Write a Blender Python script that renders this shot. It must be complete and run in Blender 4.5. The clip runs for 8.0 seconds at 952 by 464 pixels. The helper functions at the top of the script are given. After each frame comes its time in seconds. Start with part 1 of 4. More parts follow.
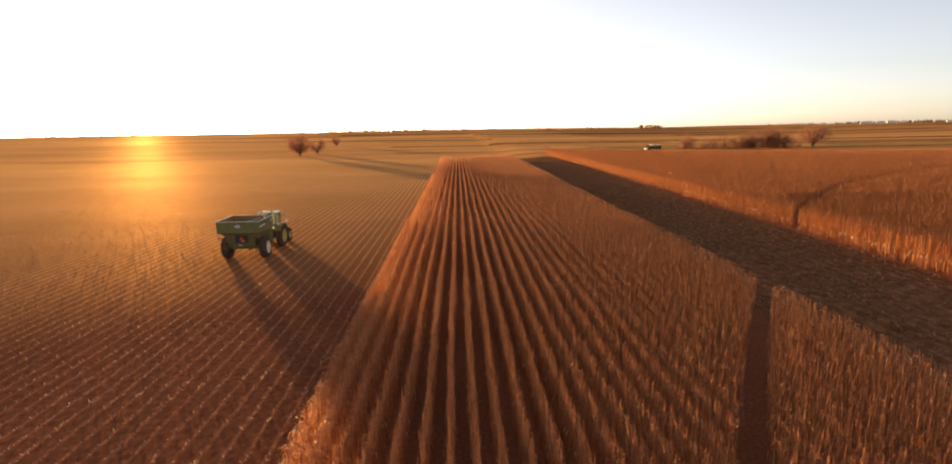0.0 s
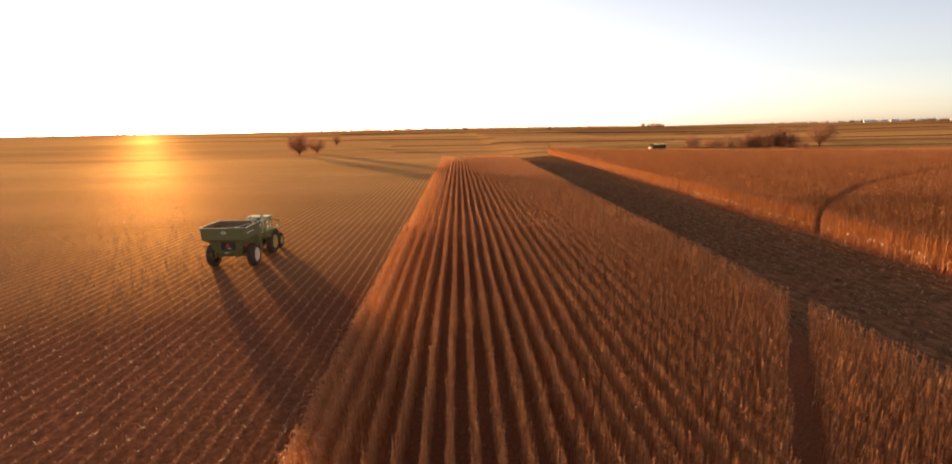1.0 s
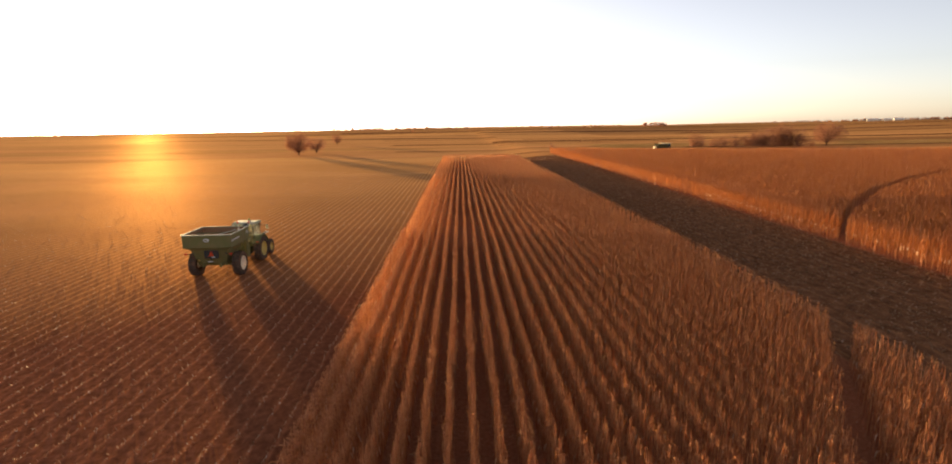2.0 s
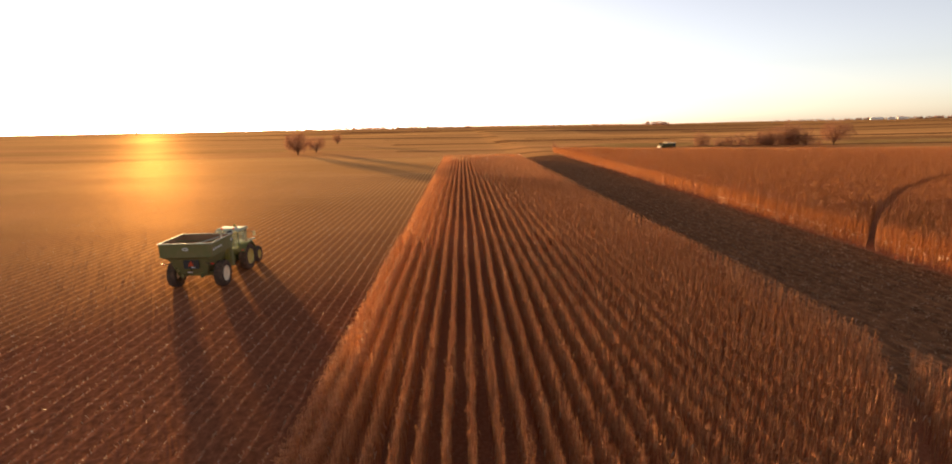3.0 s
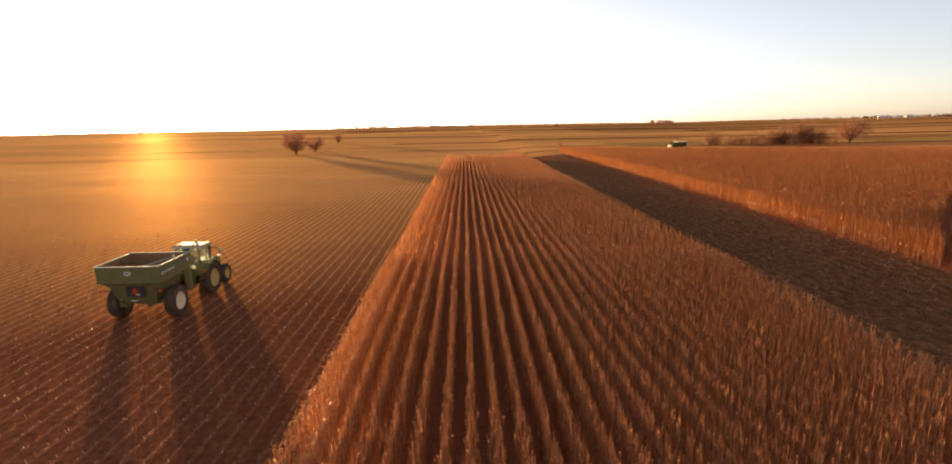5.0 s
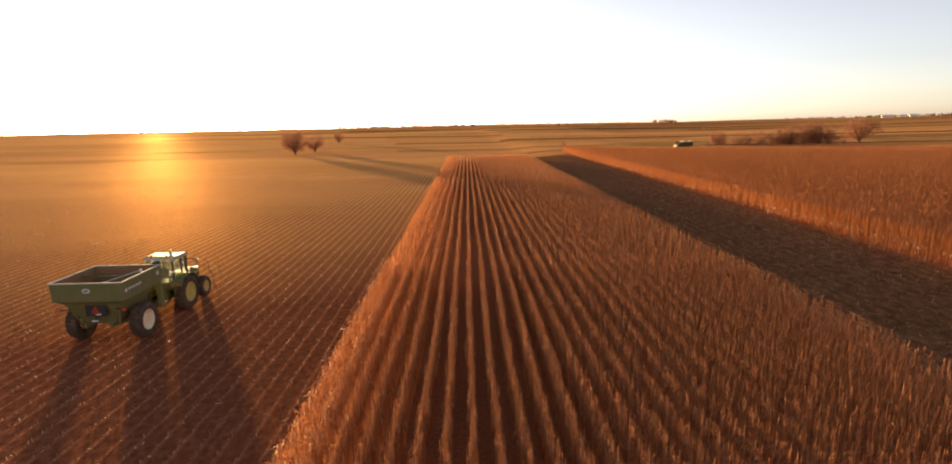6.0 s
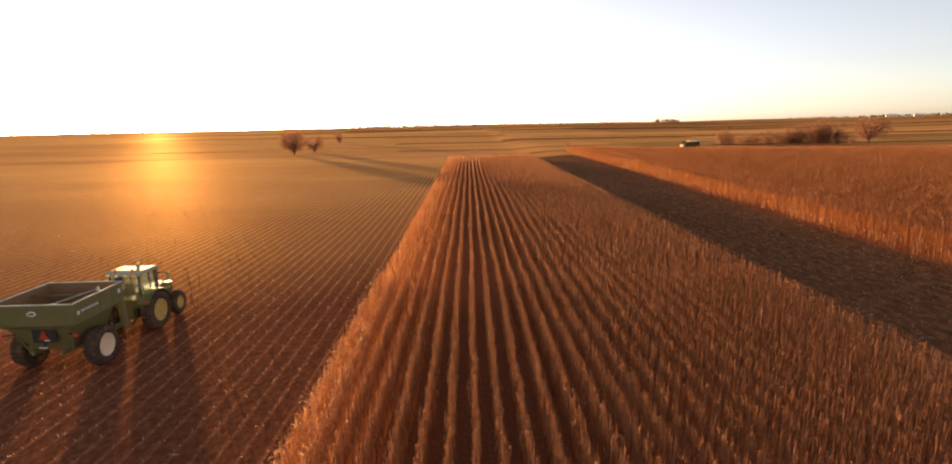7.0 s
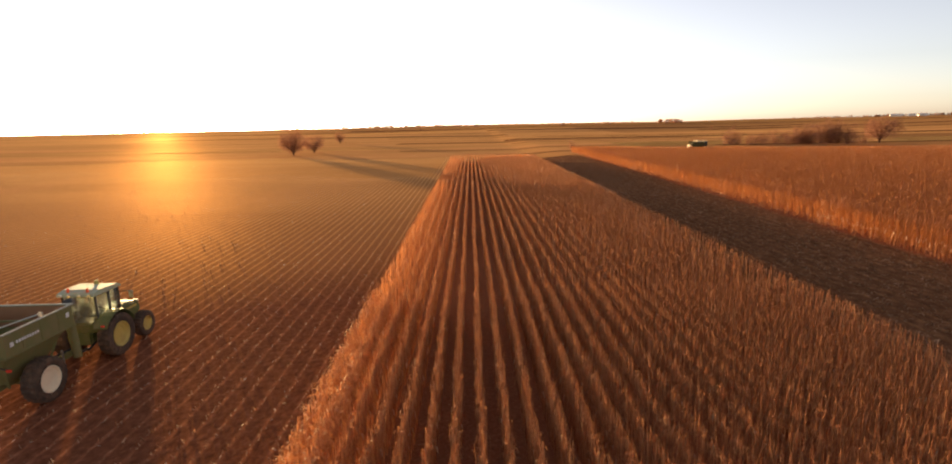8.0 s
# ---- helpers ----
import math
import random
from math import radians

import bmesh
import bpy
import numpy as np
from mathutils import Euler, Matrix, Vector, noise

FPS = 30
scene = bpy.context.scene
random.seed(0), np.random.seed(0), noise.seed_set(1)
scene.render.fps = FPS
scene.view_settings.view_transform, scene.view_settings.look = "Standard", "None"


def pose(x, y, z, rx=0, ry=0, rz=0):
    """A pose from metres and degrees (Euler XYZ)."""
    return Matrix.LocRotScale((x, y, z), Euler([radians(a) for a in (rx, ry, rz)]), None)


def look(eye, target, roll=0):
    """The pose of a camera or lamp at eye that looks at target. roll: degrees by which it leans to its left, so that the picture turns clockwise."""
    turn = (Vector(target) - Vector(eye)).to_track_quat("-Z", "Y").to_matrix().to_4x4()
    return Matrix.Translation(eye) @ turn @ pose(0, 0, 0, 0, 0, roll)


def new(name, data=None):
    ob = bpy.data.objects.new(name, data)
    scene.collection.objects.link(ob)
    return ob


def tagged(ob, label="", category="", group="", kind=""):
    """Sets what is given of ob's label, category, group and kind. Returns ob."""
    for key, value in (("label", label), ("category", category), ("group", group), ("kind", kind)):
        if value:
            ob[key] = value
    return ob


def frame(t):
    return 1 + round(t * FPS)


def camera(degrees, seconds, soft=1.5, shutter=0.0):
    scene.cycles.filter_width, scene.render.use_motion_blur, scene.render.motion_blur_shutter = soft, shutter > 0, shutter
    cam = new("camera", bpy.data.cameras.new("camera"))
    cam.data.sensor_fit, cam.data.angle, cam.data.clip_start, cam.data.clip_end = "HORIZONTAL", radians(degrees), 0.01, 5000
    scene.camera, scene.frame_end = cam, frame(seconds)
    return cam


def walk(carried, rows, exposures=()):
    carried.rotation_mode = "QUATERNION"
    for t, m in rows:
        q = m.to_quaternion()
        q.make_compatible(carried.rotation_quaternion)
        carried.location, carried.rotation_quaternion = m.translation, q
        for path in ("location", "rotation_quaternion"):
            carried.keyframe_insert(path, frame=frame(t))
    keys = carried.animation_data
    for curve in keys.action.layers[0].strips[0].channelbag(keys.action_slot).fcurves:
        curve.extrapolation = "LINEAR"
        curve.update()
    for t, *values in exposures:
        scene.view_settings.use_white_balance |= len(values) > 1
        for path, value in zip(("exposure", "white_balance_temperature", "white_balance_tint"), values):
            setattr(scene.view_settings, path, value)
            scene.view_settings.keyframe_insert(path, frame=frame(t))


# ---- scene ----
# A low flight over a field of ripe maize at sunset. x is right across the rows, y runs ahead along them.
cam = camera(82.0, 8.0, soft=1.9)
PATH = [
    (0.0, -0.365, -0.264, 10.653, -1.814, -10.787, -0.724),
    (0.5, -0.354, 1.228, 10.679, -1.737, -10.848, -0.745),
    (1.0, -0.331, 2.729, 10.699, -1.658, -10.905, -0.765),
    (1.5, -0.297, 4.243, 10.713, -1.577, -10.957, -0.786),
    (3.0, -0.161, 8.882, 10.719, -1.327, -11.087, -0.848),
    (3.5, -0.113, 10.470, 10.709, -1.240, -11.122, -0.869),
    (4.0, -0.069, 12.081, 10.692, -1.153, -11.151, -0.889),
    (4.5, -0.031, 13.720, 10.670, -1.063, -11.177, -0.910),
    (6.0, 0.019, 18.821, 10.566, -0.787, -11.225, -0.972),
    (6.5, 0.005, 20.590, 10.519, -0.691, -11.232, -0.993),
    (7.0, -0.028, 22.399, 10.467, -0.595, -11.235, -1.013),
    (7.5, -0.084, 24.249, 10.408, -0.497, -11.233, -1.034),
    (8.0, -0.166, 26.143, 10.343, -0.397, -11.226, -1.054),
]


def aim(x, y, z, yaw, pitch, roll):
    a, p = radians(yaw), radians(pitch)
    return look((x, y, z), (x - math.sin(a) * math.cos(p), y + math.cos(a) * math.cos(p), z + math.sin(p)), roll)


walk(cam, [(t, aim(*row)) for t, *row in PATH], [(0.0, 2.06, 7000, 20), (8.0, 2.06, 7000, 20)])

# ---- light: a low sun ahead and to the left, clear evening sky ----
SUN_AZ, SUN_EL = radians(28.9), radians(2.0)
sun_way = Vector((-math.sin(SUN_AZ) * math.cos(SUN_EL), math.cos(SUN_AZ) * math.cos(SUN_EL), math.sin(SUN_EL)))
sun = new("sun", bpy.data.lights.new("sun", "SUN"))
sun.data.energy, sun.data.angle, sun.data.color = 3.5, radians(2.0), (1.0, 0.71, 0.32)
sun.matrix_world = look((0, 0, 60), Vector((0, 0, 60)) - sun_way)

world = bpy.data.worlds.new("evening_sky")
scene.world = world
world.use_nodes = True
wn, wl = world.node_tree.nodes, world.node_tree.links
sky = wn.new("ShaderNodeTexSky")
sky.sky_type = "NISHITA"
sky.sun_disc = False
sky.sun_elevation, sky.sun_rotation = SUN_EL, -SUN_AZ
sky.air_density, sky.dust_density, sky.ozone_density, sky.altitude = 0.6, 0.8, 1.3, 300
wn["Background"].inputs["Strength"].default_value = 0.15
haze = wn.new("ShaderNodeHueSaturation")       # thin evening haze pales the sky
haze.inputs["Saturation"].default_value, haze.inputs["Value"].default_value = 0.50, 0.76
wl.new(sky.outputs[0], haze.inputs["Color"])
wl.new(haze.outputs[0], wn["Background"].inputs["Color"])

# ---- materials ----


def material(name, rough=0.8, spec=0.3, metal=0.0):
    m = bpy.data.materials.new(name)
    m.use_nodes = True
    b = m.node_tree.nodes["Principled BSDF"]
    b.inputs["Roughness"].default_value = rough
    b.inputs["Specular IOR Level"].default_value = spec
    b.inputs["Metallic"].default_value = metal
    return m, m.node_tree.nodes, m.node_tree.links, b


def ramp(nodes, links, source, stops):
    r = nodes.new("ShaderNodeValToRGB")
    e = r.color_ramp.elements
    while len(e) < len(stops):
        e.new(0.5)
    for el, (p, c) in zip(e, stops):
        el.position, el.color = p, (*c, 1)
    links.new(source, r.inputs[0])
    return r.outputs[0]


def tex(nodes, links, scale, detail=4.0, stretch=(1, 1, 1), rough=0.55):
    c = nodes.new("ShaderNodeTexCoord")
    mp = nodes.new("ShaderNodeMapping")
    mp.inputs["Scale"].default_value = stretch
    n = nodes.new("ShaderNodeTexNoise")
    n.inputs["Scale"].default_value, n.inputs["Detail"].default_value, n.inputs["Roughness"].default_value = scale, detail, rough
    links.new(c.outputs["Object"], mp.inputs[0])
    links.new(mp.outputs[0], n.inputs["Vector"])
    return n.outputs["Fac"]


def mix(nodes, links, a, b, fac, mode="MIX"):
    m = nodes.new("ShaderNodeMix")
    m.data_type, m.blend_type = "RGBA", mode
    for sock, v in ((m.inputs[0], fac), (m.inputs[6], a), (m.inputs[7], b)):
        if hasattr(v, "is_linked"):
            links.new(v, sock)
        elif isinstance(v, tuple):
            sock.default_value = (*v, 1)
        else:
            sock.default_value = v
    return m.outputs[2]


def bump(nodes, links, b, source, strength, distance):
    n = nodes.new("ShaderNodeBump")
    n.inputs["Strength"].default_value, n.inputs["Distance"].default_value = strength, distance
    links.new(source, n.inputs["Height"])
    links.new(n.outputs[0], b.inputs["Normal"])


def soil_like(name, dark, mid, pale, fine=9.0, broad=0.08, stretch=(1, 1, 1), lift=0.06, rough=0.85, spec=0.25, streak=(1, 0.35, 1), swing=0.23):
    """Ground cover: two scales of noise, with relief."""
    m, n, l, b = material(name, rough, spec)
    f = tex(n, l, fine, 6.0, stretch, 0.65)
    w = tex(n, l, broad, 4.0, streak)
    c = ramp(n, l, f, [(0.30, dark), (0.52, mid), (0.72, pale)])
    t = ramp(n, l, w, [(0.3, (0.95 - swing, 0.93 - swing, 0.89 - swing)), (0.7, (0.95 + swing, 0.91 + swing, 0.85 + swing))])
    l.new(mix(n, l, c, t, 1.0, "MULTIPLY"), b.inputs["Base Color"])
    bump(n, l, b, f, 0.9, lift)
    return m


def dry_leaf(name, dark, mid, pale, through_part=0.43):
    """Dead maize leaf: matt, lets light through; each leaf has its own shade."""
    m, n, l, b = material(name, 0.65, 0.18)
    g = n.new("ShaderNodeNewGeometry")
    c = ramp(n, l, g.outputs["Random Per Island"], [(0.0, dark), (0.5, mid), (1.0, pale)])
    f = tex(n, l, 14.0, 3.0, (1, 1, 0.35))
    t = ramp(n, l, f, [(0.3, (0.82, 0.79, 0.75)), (0.65, (1.08, 1.06, 1.04))])
    col = mix(n, l, c, t, 1.0, "MULTIPLY")
    l.new(col, b.inputs["Base Color"])
    tr = n.new("ShaderNodeBsdfTranslucent")
    l.new(col, tr.inputs[0])
    sh = n.new("ShaderNodeMixShader")
    sh.inputs[0].default_value = through_part
    l.new(b.outputs[0], sh.inputs[1])
    l.new(tr.outputs[0], sh.inputs[2])
    l.new(sh.outputs[0], n["Material Output"].inputs[0])
    return m


def paint(name, colour, rough=0.4, spec=0.5, metal=0.0, dirt=(0.16, 0.10, 0.06), amount=0.5):
    """Painted or moulded surface with dust and scuffs."""
    m, n, l, b = material(name, rough, spec, metal)
    d = tex(n, l, 2.2, 6.0, (1, 1, 0.6), 0.7)
    k = ramp(n, l, d, [(0.45, (0, 0, 0)), (0.8, (amount, amount, amount))])
    l.new(mix(n, l, colour, dirt, k), b.inputs["Base Color"])
    r = ramp(n, l, d, [(0.3, (rough, rough, rough)), (0.75, (min(1, rough + 0.35),) * 3)])
    l.new(r, b.inputs["Roughness"])
    return m


def glass_like(name):
    m, n, l, b = material(name, 0.05, 0.5)
    b.inputs["Base Color"].default_value = (0.55, 0.62, 0.60, 1)
    b.inputs["Transmission Weight"].default_value = 0.9
    return m




def sun_glow_gloss(m, share, rough=0.75):
    """Warm gloss on the straw, standing in for the low sun's hazy glow, the more the flatter one looks along it."""
    n, l = m.node_tree.nodes, m.node_tree.links
    g, sh = n.new("ShaderNodeBsdfGlossy"), n.new("ShaderNodeMixShader")
    g.inputs["Color"].default_value, g.inputs["Roughness"].default_value = (1.0, 0.57, 0.22, 1), rough
    lw, mr = n.new("ShaderNodeLayerWeight"), n.new("ShaderNodeMapRange")
    mr.inputs[1].default_value, mr.inputs[2].default_value = 0.70, 0.95
    mr.inputs[3].default_value, mr.inputs[4].default_value = 0.02, share
    l.new(lw.outputs["Facing"], mr.inputs[0])
    patch = ramp(n, l, tex(n, l, 0.035, 5.0, (0.3, 1, 1), 0.65), [(0.32, (0.84, 0.84, 0.84)), (0.68, (1.16, 1.16, 1.16))])
    cover = n.new("ShaderNodeMath")
    cover.operation = "MULTIPLY"
    l.new(mr.outputs[0], cover.inputs[0])
    l.new(patch, cover.inputs[1])
    l.new(cover.outputs[0], sh.inputs[0])
    l.new(n["Principled BSDF"].outputs[0], sh.inputs[1])
    l.new(g.outputs[0], sh.inputs[2])
    l.new(sh.outputs[0], n["Material Output"].inputs[0])


M_SOIL = soil_like("field_soil", (0.22, 0.076, 0.038), (0.32, 0.116, 0.058), (0.43, 0.172, 0.090), 7.0, spec=0.0)
M_STUBBLE_FLOOR = soil_like("stubble_floor", (0.11, 0.036, 0.02), (0.205, 0.067, 0.036), (0.31, 0.115, 0.064), 3.2, 0.05, (1.2, 0.8, 1), 0.13, 0.85, 0.0)
sun_glow_gloss(M_STUBBLE_FLOOR, 0.38)


def striped(m, low, high):
    """Trash gathers along the old plant lines: the bare soil between them is darker."""
    n, l = m.node_tree.nodes, m.node_tree.links
    b = n["Principled BSDF"]
    old = b.inputs["Base Color"].links[0].from_socket
    c, sp = n.new("ShaderNodeTexCoord"), n.new("ShaderNodeSeparateXYZ")
    l.new(c.outputs["Object"], sp.inputs[0])
    wob = tex(n, l, 0.35, 2.0)
    add = n.new("ShaderNodeMath")
    add.operation = "MULTIPLY_ADD"
    add.inputs[1].default_value = 0.14
    l.new(wob, add.inputs[0])
    l.new(sp.outputs[0], add.inputs[2])
    off = n.new("ShaderNodeMath")
    off.operation, off.inputs[1].default_value = "ADD", -0.07
    l.new(add.outputs[0], off.inputs[0])
    pp = n.new("ShaderNodeMath")
    pp.operation, pp.inputs[1].default_value = "PINGPONG", 0.38
    l.new(off.outputs[0], pp.inputs[0])
    mr = n.new("ShaderNodeMapRange")
    mr.inputs[2].default_value, mr.inputs[3].default_value, mr.inputs[4].default_value = 0.13, 0.0, 1.0
    mr.inputs[1].default_value = 0.02
    mr.interpolation_type = "SMOOTHSTEP"
    l.new(pp.outputs[0], mr.inputs[0])
    t = mix(n, l, high, low, mr.outputs[0])
    l.new(mix(n, l, old, t, 1.0, "MULTIPLY"), b.inputs["Base Color"])
    out = n["Material Output"].inputs[0].links[0].from_node
    if out.type == "MIX_SHADER":            # stand-in glow is stronger on the straw lines
        share = out.inputs[0].links[0].from_socket
        line, by = n.new("ShaderNodeMapRange"), n.new("ShaderNodeMath")
        line.inputs[3].default_value, line.inputs[4].default_value = 1.7, 0.82
        by.operation = "MULTIPLY"
        l.new(mr.outputs[0], line.inputs[0])
        l.new(share, by.inputs[0])
        l.new(line.outputs[0], by.inputs[1])
        l.new(by.outputs[0], out.inputs[0])


striped(M_STUBBLE_FLOOR, (0.96, 0.95, 0.95), (1.38, 1.40, 1.42))
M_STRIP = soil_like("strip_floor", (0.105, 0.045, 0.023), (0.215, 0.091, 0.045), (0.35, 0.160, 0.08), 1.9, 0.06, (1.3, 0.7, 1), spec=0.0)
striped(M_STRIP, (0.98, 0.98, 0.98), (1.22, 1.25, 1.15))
M_TAN = soil_like("tan_field", (0.21, 0.067, 0.031), (0.27, 0.091, 0.043), (0.34, 0.127, 0.062), 0.5, 0.03, (0.25, 1, 1), 0.2, 0.9, 0.0, (0.10, 1.0, 1), 0.42)
M_BROWN = soil_like("brown_field", (0.16, 0.057, 0.026), (0.23, 0.085, 0.04), (0.3, 0.119, 0.056), 0.5, 0.03, (0.25, 1, 1), 0.2, 0.9, 0.0, (0.10, 1.0, 1), 0.36)
sun_glow_gloss(M_TAN, 0.26)
sun_glow_gloss(M_BROWN, 0.16)
M_MID = soil_like("open_stubble", (0.20, 0.060, 0.022), (0.26, 0.084, 0.032), (0.34, 0.125, 0.050), 1.5, 0.03, (0.5, 0.5, 1), 0.12, 0.9, 0.0)
sun_glow_gloss(M_MID, 0.35)
M_FALLOW = soil_like("fallow_field", (0.13, 0.046, 0.022), (0.175, 0.065, 0.03), (0.24, 0.091, 0.044), 0.5, 0.04, (0.25, 1, 1), 0.2, 0.9, 0.0, (0.25, 1.0, 1), 0.40)
sun_glow_gloss(M_FALLOW, 0.11)
# Dark colour painted for the unlit sides of far hedges and ditches.
M_SHADED_EDGE = soil_like("shaded_field_edge", (0.075, 0.026, 0.013), (0.105, 0.037, 0.018), (0.15, 0.055, 0.026), 0.5, 0.04, (0.25, 1, 1), 0.2, 0.9, 0.0, (0.25, 1.0, 1), 0.40)
M_GOLD = soil_like("gold_grass", (0.40, 0.19, 0.060), (0.52, 0.27, 0.090), (0.62, 0.36, 0.14), 0.8, 0.03, (0.25, 1, 1), 0.2, 0.9, 0.0)
M_LEAF = dry_leaf("maize_leaf", (0.50, 0.196, 0.078), (0.58, 0.240, 0.098), (0.66, 0.30, 0.132))
M_LEAF_GOLD = dry_leaf("golden_maize_leaf", (0.41, 0.145, 0.046), (0.44, 0.160, 0.053), (0.47, 0.178, 0.062), 0.6)
M_STALK = dry_leaf("maize_stalk", (0.34, 0.105, 0.042), (0.46, 0.165, 0.070), (0.58, 0.26, 0.115), 0.1)
M_HUSK = dry_leaf("husk", (0.36, 0.15, 0.068), (0.50, 0.24, 0.12), (0.82, 0.62, 0.42), 0.25)
M_LITTER = dry_leaf("trash", (0.14, 0.052, 0.025), (0.26, 0.11, 0.053), (0.46, 0.26, 0.14), 0.2)
M_PALE = dry_leaf("pale_husk", (0.70, 0.55, 0.40), (0.82, 0.70, 0.55), (0.90, 0.82, 0.70), 0.3)
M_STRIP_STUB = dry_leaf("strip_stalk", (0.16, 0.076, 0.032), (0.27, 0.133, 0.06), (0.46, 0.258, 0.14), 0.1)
M_STUB = dry_leaf("stubble_stalk", (0.32, 0.150, 0.080), (0.44, 0.235, 0.135), (0.72, 0.50, 0.33), 0.2)
M_BARK = soil_like("bark", (0.10, 0.044, 0.024), (0.15, 0.068, 0.04), (0.22, 0.105, 0.064), 5.0, 0.4, (1, 1, 0.3), 0.02)
M_TWIG = dry_leaf("autumn_leaf", (0.24, 0.102, 0.060), (0.32, 0.140, 0.084), (0.39, 0.18, 0.11), 0.40)

# ---- mesh helpers ----


def quad_mesh(name, verts, quads, mats, index=None):
    """A mesh from an array of points and an array of four-cornered faces."""
    me = bpy.data.meshes.new(name)
    verts, quads = np.asarray(verts, dtype=np.float32), np.asarray(quads, dtype=np.int32)
    used, back = np.unique(quads, return_inverse=True)
    if len(used) < len(verts):
        verts, quads = verts[used], back.reshape(-1, 4).astype(np.int32)
    me.vertices.add(len(verts))
    me.vertices.foreach_set("co", verts.ravel())
    me.loops.add(quads.size)
    me.loops.foreach_set("vertex_index", quads.ravel())
    me.polygons.add(len(quads))
    me.polygons.foreach_set("loop_start", np.arange(0, quads.size, 4, dtype=np.int32))
    for m in mats:
        me.materials.append(m)
    if index is not None:
        me.polygons.foreach_set("material_index", np.asarray(index, dtype=np.int32))
    me.update(calc_edges=True)
    return me


class Heap:
    """Gathers points, faces and material numbers."""

    def __init__(self):
        self.v, self.f, self.m, self.n = [], [], [], 0

    def add(self, v, f, m=0):
        v, f = np.asarray(v, dtype=np.float32), np.asarray(f, dtype=np.int32)
        self.v.append(v)
        self.f.append(f + self.n)
        self.m.append(np.full(len(f), m, dtype=np.int32) if np.isscalar(m) else np.asarray(m, dtype=np.int32))
        self.n += len(v)

    def arrays(self):
        return np.concatenate(self.v), np.concatenate(self.f), np.concatenate(self.m)


def strip(points, widths, side):
    """A ribbon along points, as wide as widths, across side."""
    p, w, s = np.asarray(points, float), np.asarray(widths, float)[:, None] / 2, np.asarray(side, float)
    v = np.empty((2 * len(p), 3))
    v[0::2], v[1::2] = p - w * s, p + w * s
    return v, np.array([(2 * i, 2 * i + 1, 2 * i + 3, 2 * i + 2) for i in range(len(p) - 1)])


def tube(points, radii, sides=3):
    """A tapered tube of flat sides along points."""
    p = np.asarray(points, float)
    a = np.arange(sides) * 2 * np.pi / sides
    d = p[-1] - p[0]
    d = d / (np.linalg.norm(d) + 1e-9)
    u = np.cross(d, (0, 1, 0.01) if abs(d[1]) < 0.9 else (1, 0, 0))
    u /= np.linalg.norm(u)
    w = np.cross(d, u)
    ring = np.cos(a)[:, None] * u + np.sin(a)[:, None] * w
    v = np.concatenate([q + r * ring for q, r in zip(p, radii)])
    f = [(i * sides + j, i * sides + (j + 1) % sides, (i + 1) * sides + (j + 1) % sides, (i + 1) * sides + j)
         for i in range(len(p) - 1) for j in range(sides)]
    return v, np.array(f)


def scatter(templates, which, x, y, z, turn, scale, lean=0.06, rng=None):
    """Copies of templates (points, faces, numbers) at many places, gathered into one set of arrays."""
    rng = rng or np.random.default_rng(1)
    vs, fs, ms, n = [], [], [], 0
    for k, (v, f, m) in enumerate(templates):
        sel = np.nonzero(which == k)[0]
        if not len(sel):
            continue
        c, s = np.cos(turn[sel])[:, None], np.sin(turn[sel])[:, None]
        sc = scale[sel][:, None]
        lx, ly = rng.normal(0, lean, (len(sel), 1)), rng.normal(0, lean, (len(sel), 1))
        X = (v[None, :, 0] * c - v[None, :, 1] * s) * sc + v[None, :, 2] * lx * sc + x[sel][:, None]
        Y = (v[None, :, 0] * s + v[None, :, 1] * c) * sc + v[None, :, 2] * ly * sc + y[sel][:, None]
        Z = v[None, :, 2] * sc + z[sel][:, None]
        vs.append(np.stack([X, Y, Z], 2).reshape(-1, 3))
        fs.append((f[None] + (np.arange(len(sel)) * len(v))[:, None, None] + n).reshape(-1, 4))
        ms.append(np.tile(m, len(sel)))
        n += len(sel) * len(v)
    return np.concatenate(vs), np.concatenate(fs), np.concatenate(ms)


def smooth(a, b, x):
    t = np.clip((np.asarray(x, float) - a) / (b - a), 0, 1)
    return t * t * (3 - 2 * t)


# ---- ground ----
ROW = 0.76
FIRST, LAST = -7, 22                    # rows of the standing block
CORN_END, RIGHT_X = 177.0, 31.0


def right_end(x):
    """Where the stand across the strip ends: its far side runs aslant."""
    return float(np.interp(x, (31, 55, 125, 160), (198, 179, 162, 155)))



def ground_z(x, y):
    """The lie of the land: level near the block, a little higher across the strip, rolling far off."""
    x, y = np.asarray(x, float), np.asarray(y, float)
    d = np.hypot(x, y)
    z = 0.9 * smooth(16, 30, x)
    az = np.degrees(np.arctan2(x, y))
    rim = np.interp(az, (-180, -60, -25, -8, 8, 24, 31, 42, 60, 180), (-2, -3, 0, 2.5, 4, 4.5, 7, 9, 8, -2))
    roll = 1.3 * np.sin(x / 190 + 0.6) * np.cos(y / 160 + 0.4) + 0.8 * np.sin(x / 90 - y / 110 + 1.0)
    z = z + smooth(300, 1700, d) * rim + smooth(260, 700, d) * roll - 40.0 * smooth(1900, 4600, d)
    return z


def axis(edges, near_lo, near_hi, step, reach):
    a = list(np.arange(near_lo, near_hi + 0.1, step))
    w, q = step, near_hi
    while q < reach:
        w *= 1.13
        q += w
        a.append(q)
    w, q = step, near_lo
    while q > -reach:
        w *= 1.13
        q -= w
        a.append(q)
    a = [v for v in a if min(abs(v - e) for e in edges) > 0.8] + list(edges)
    return np.array(sorted(a))


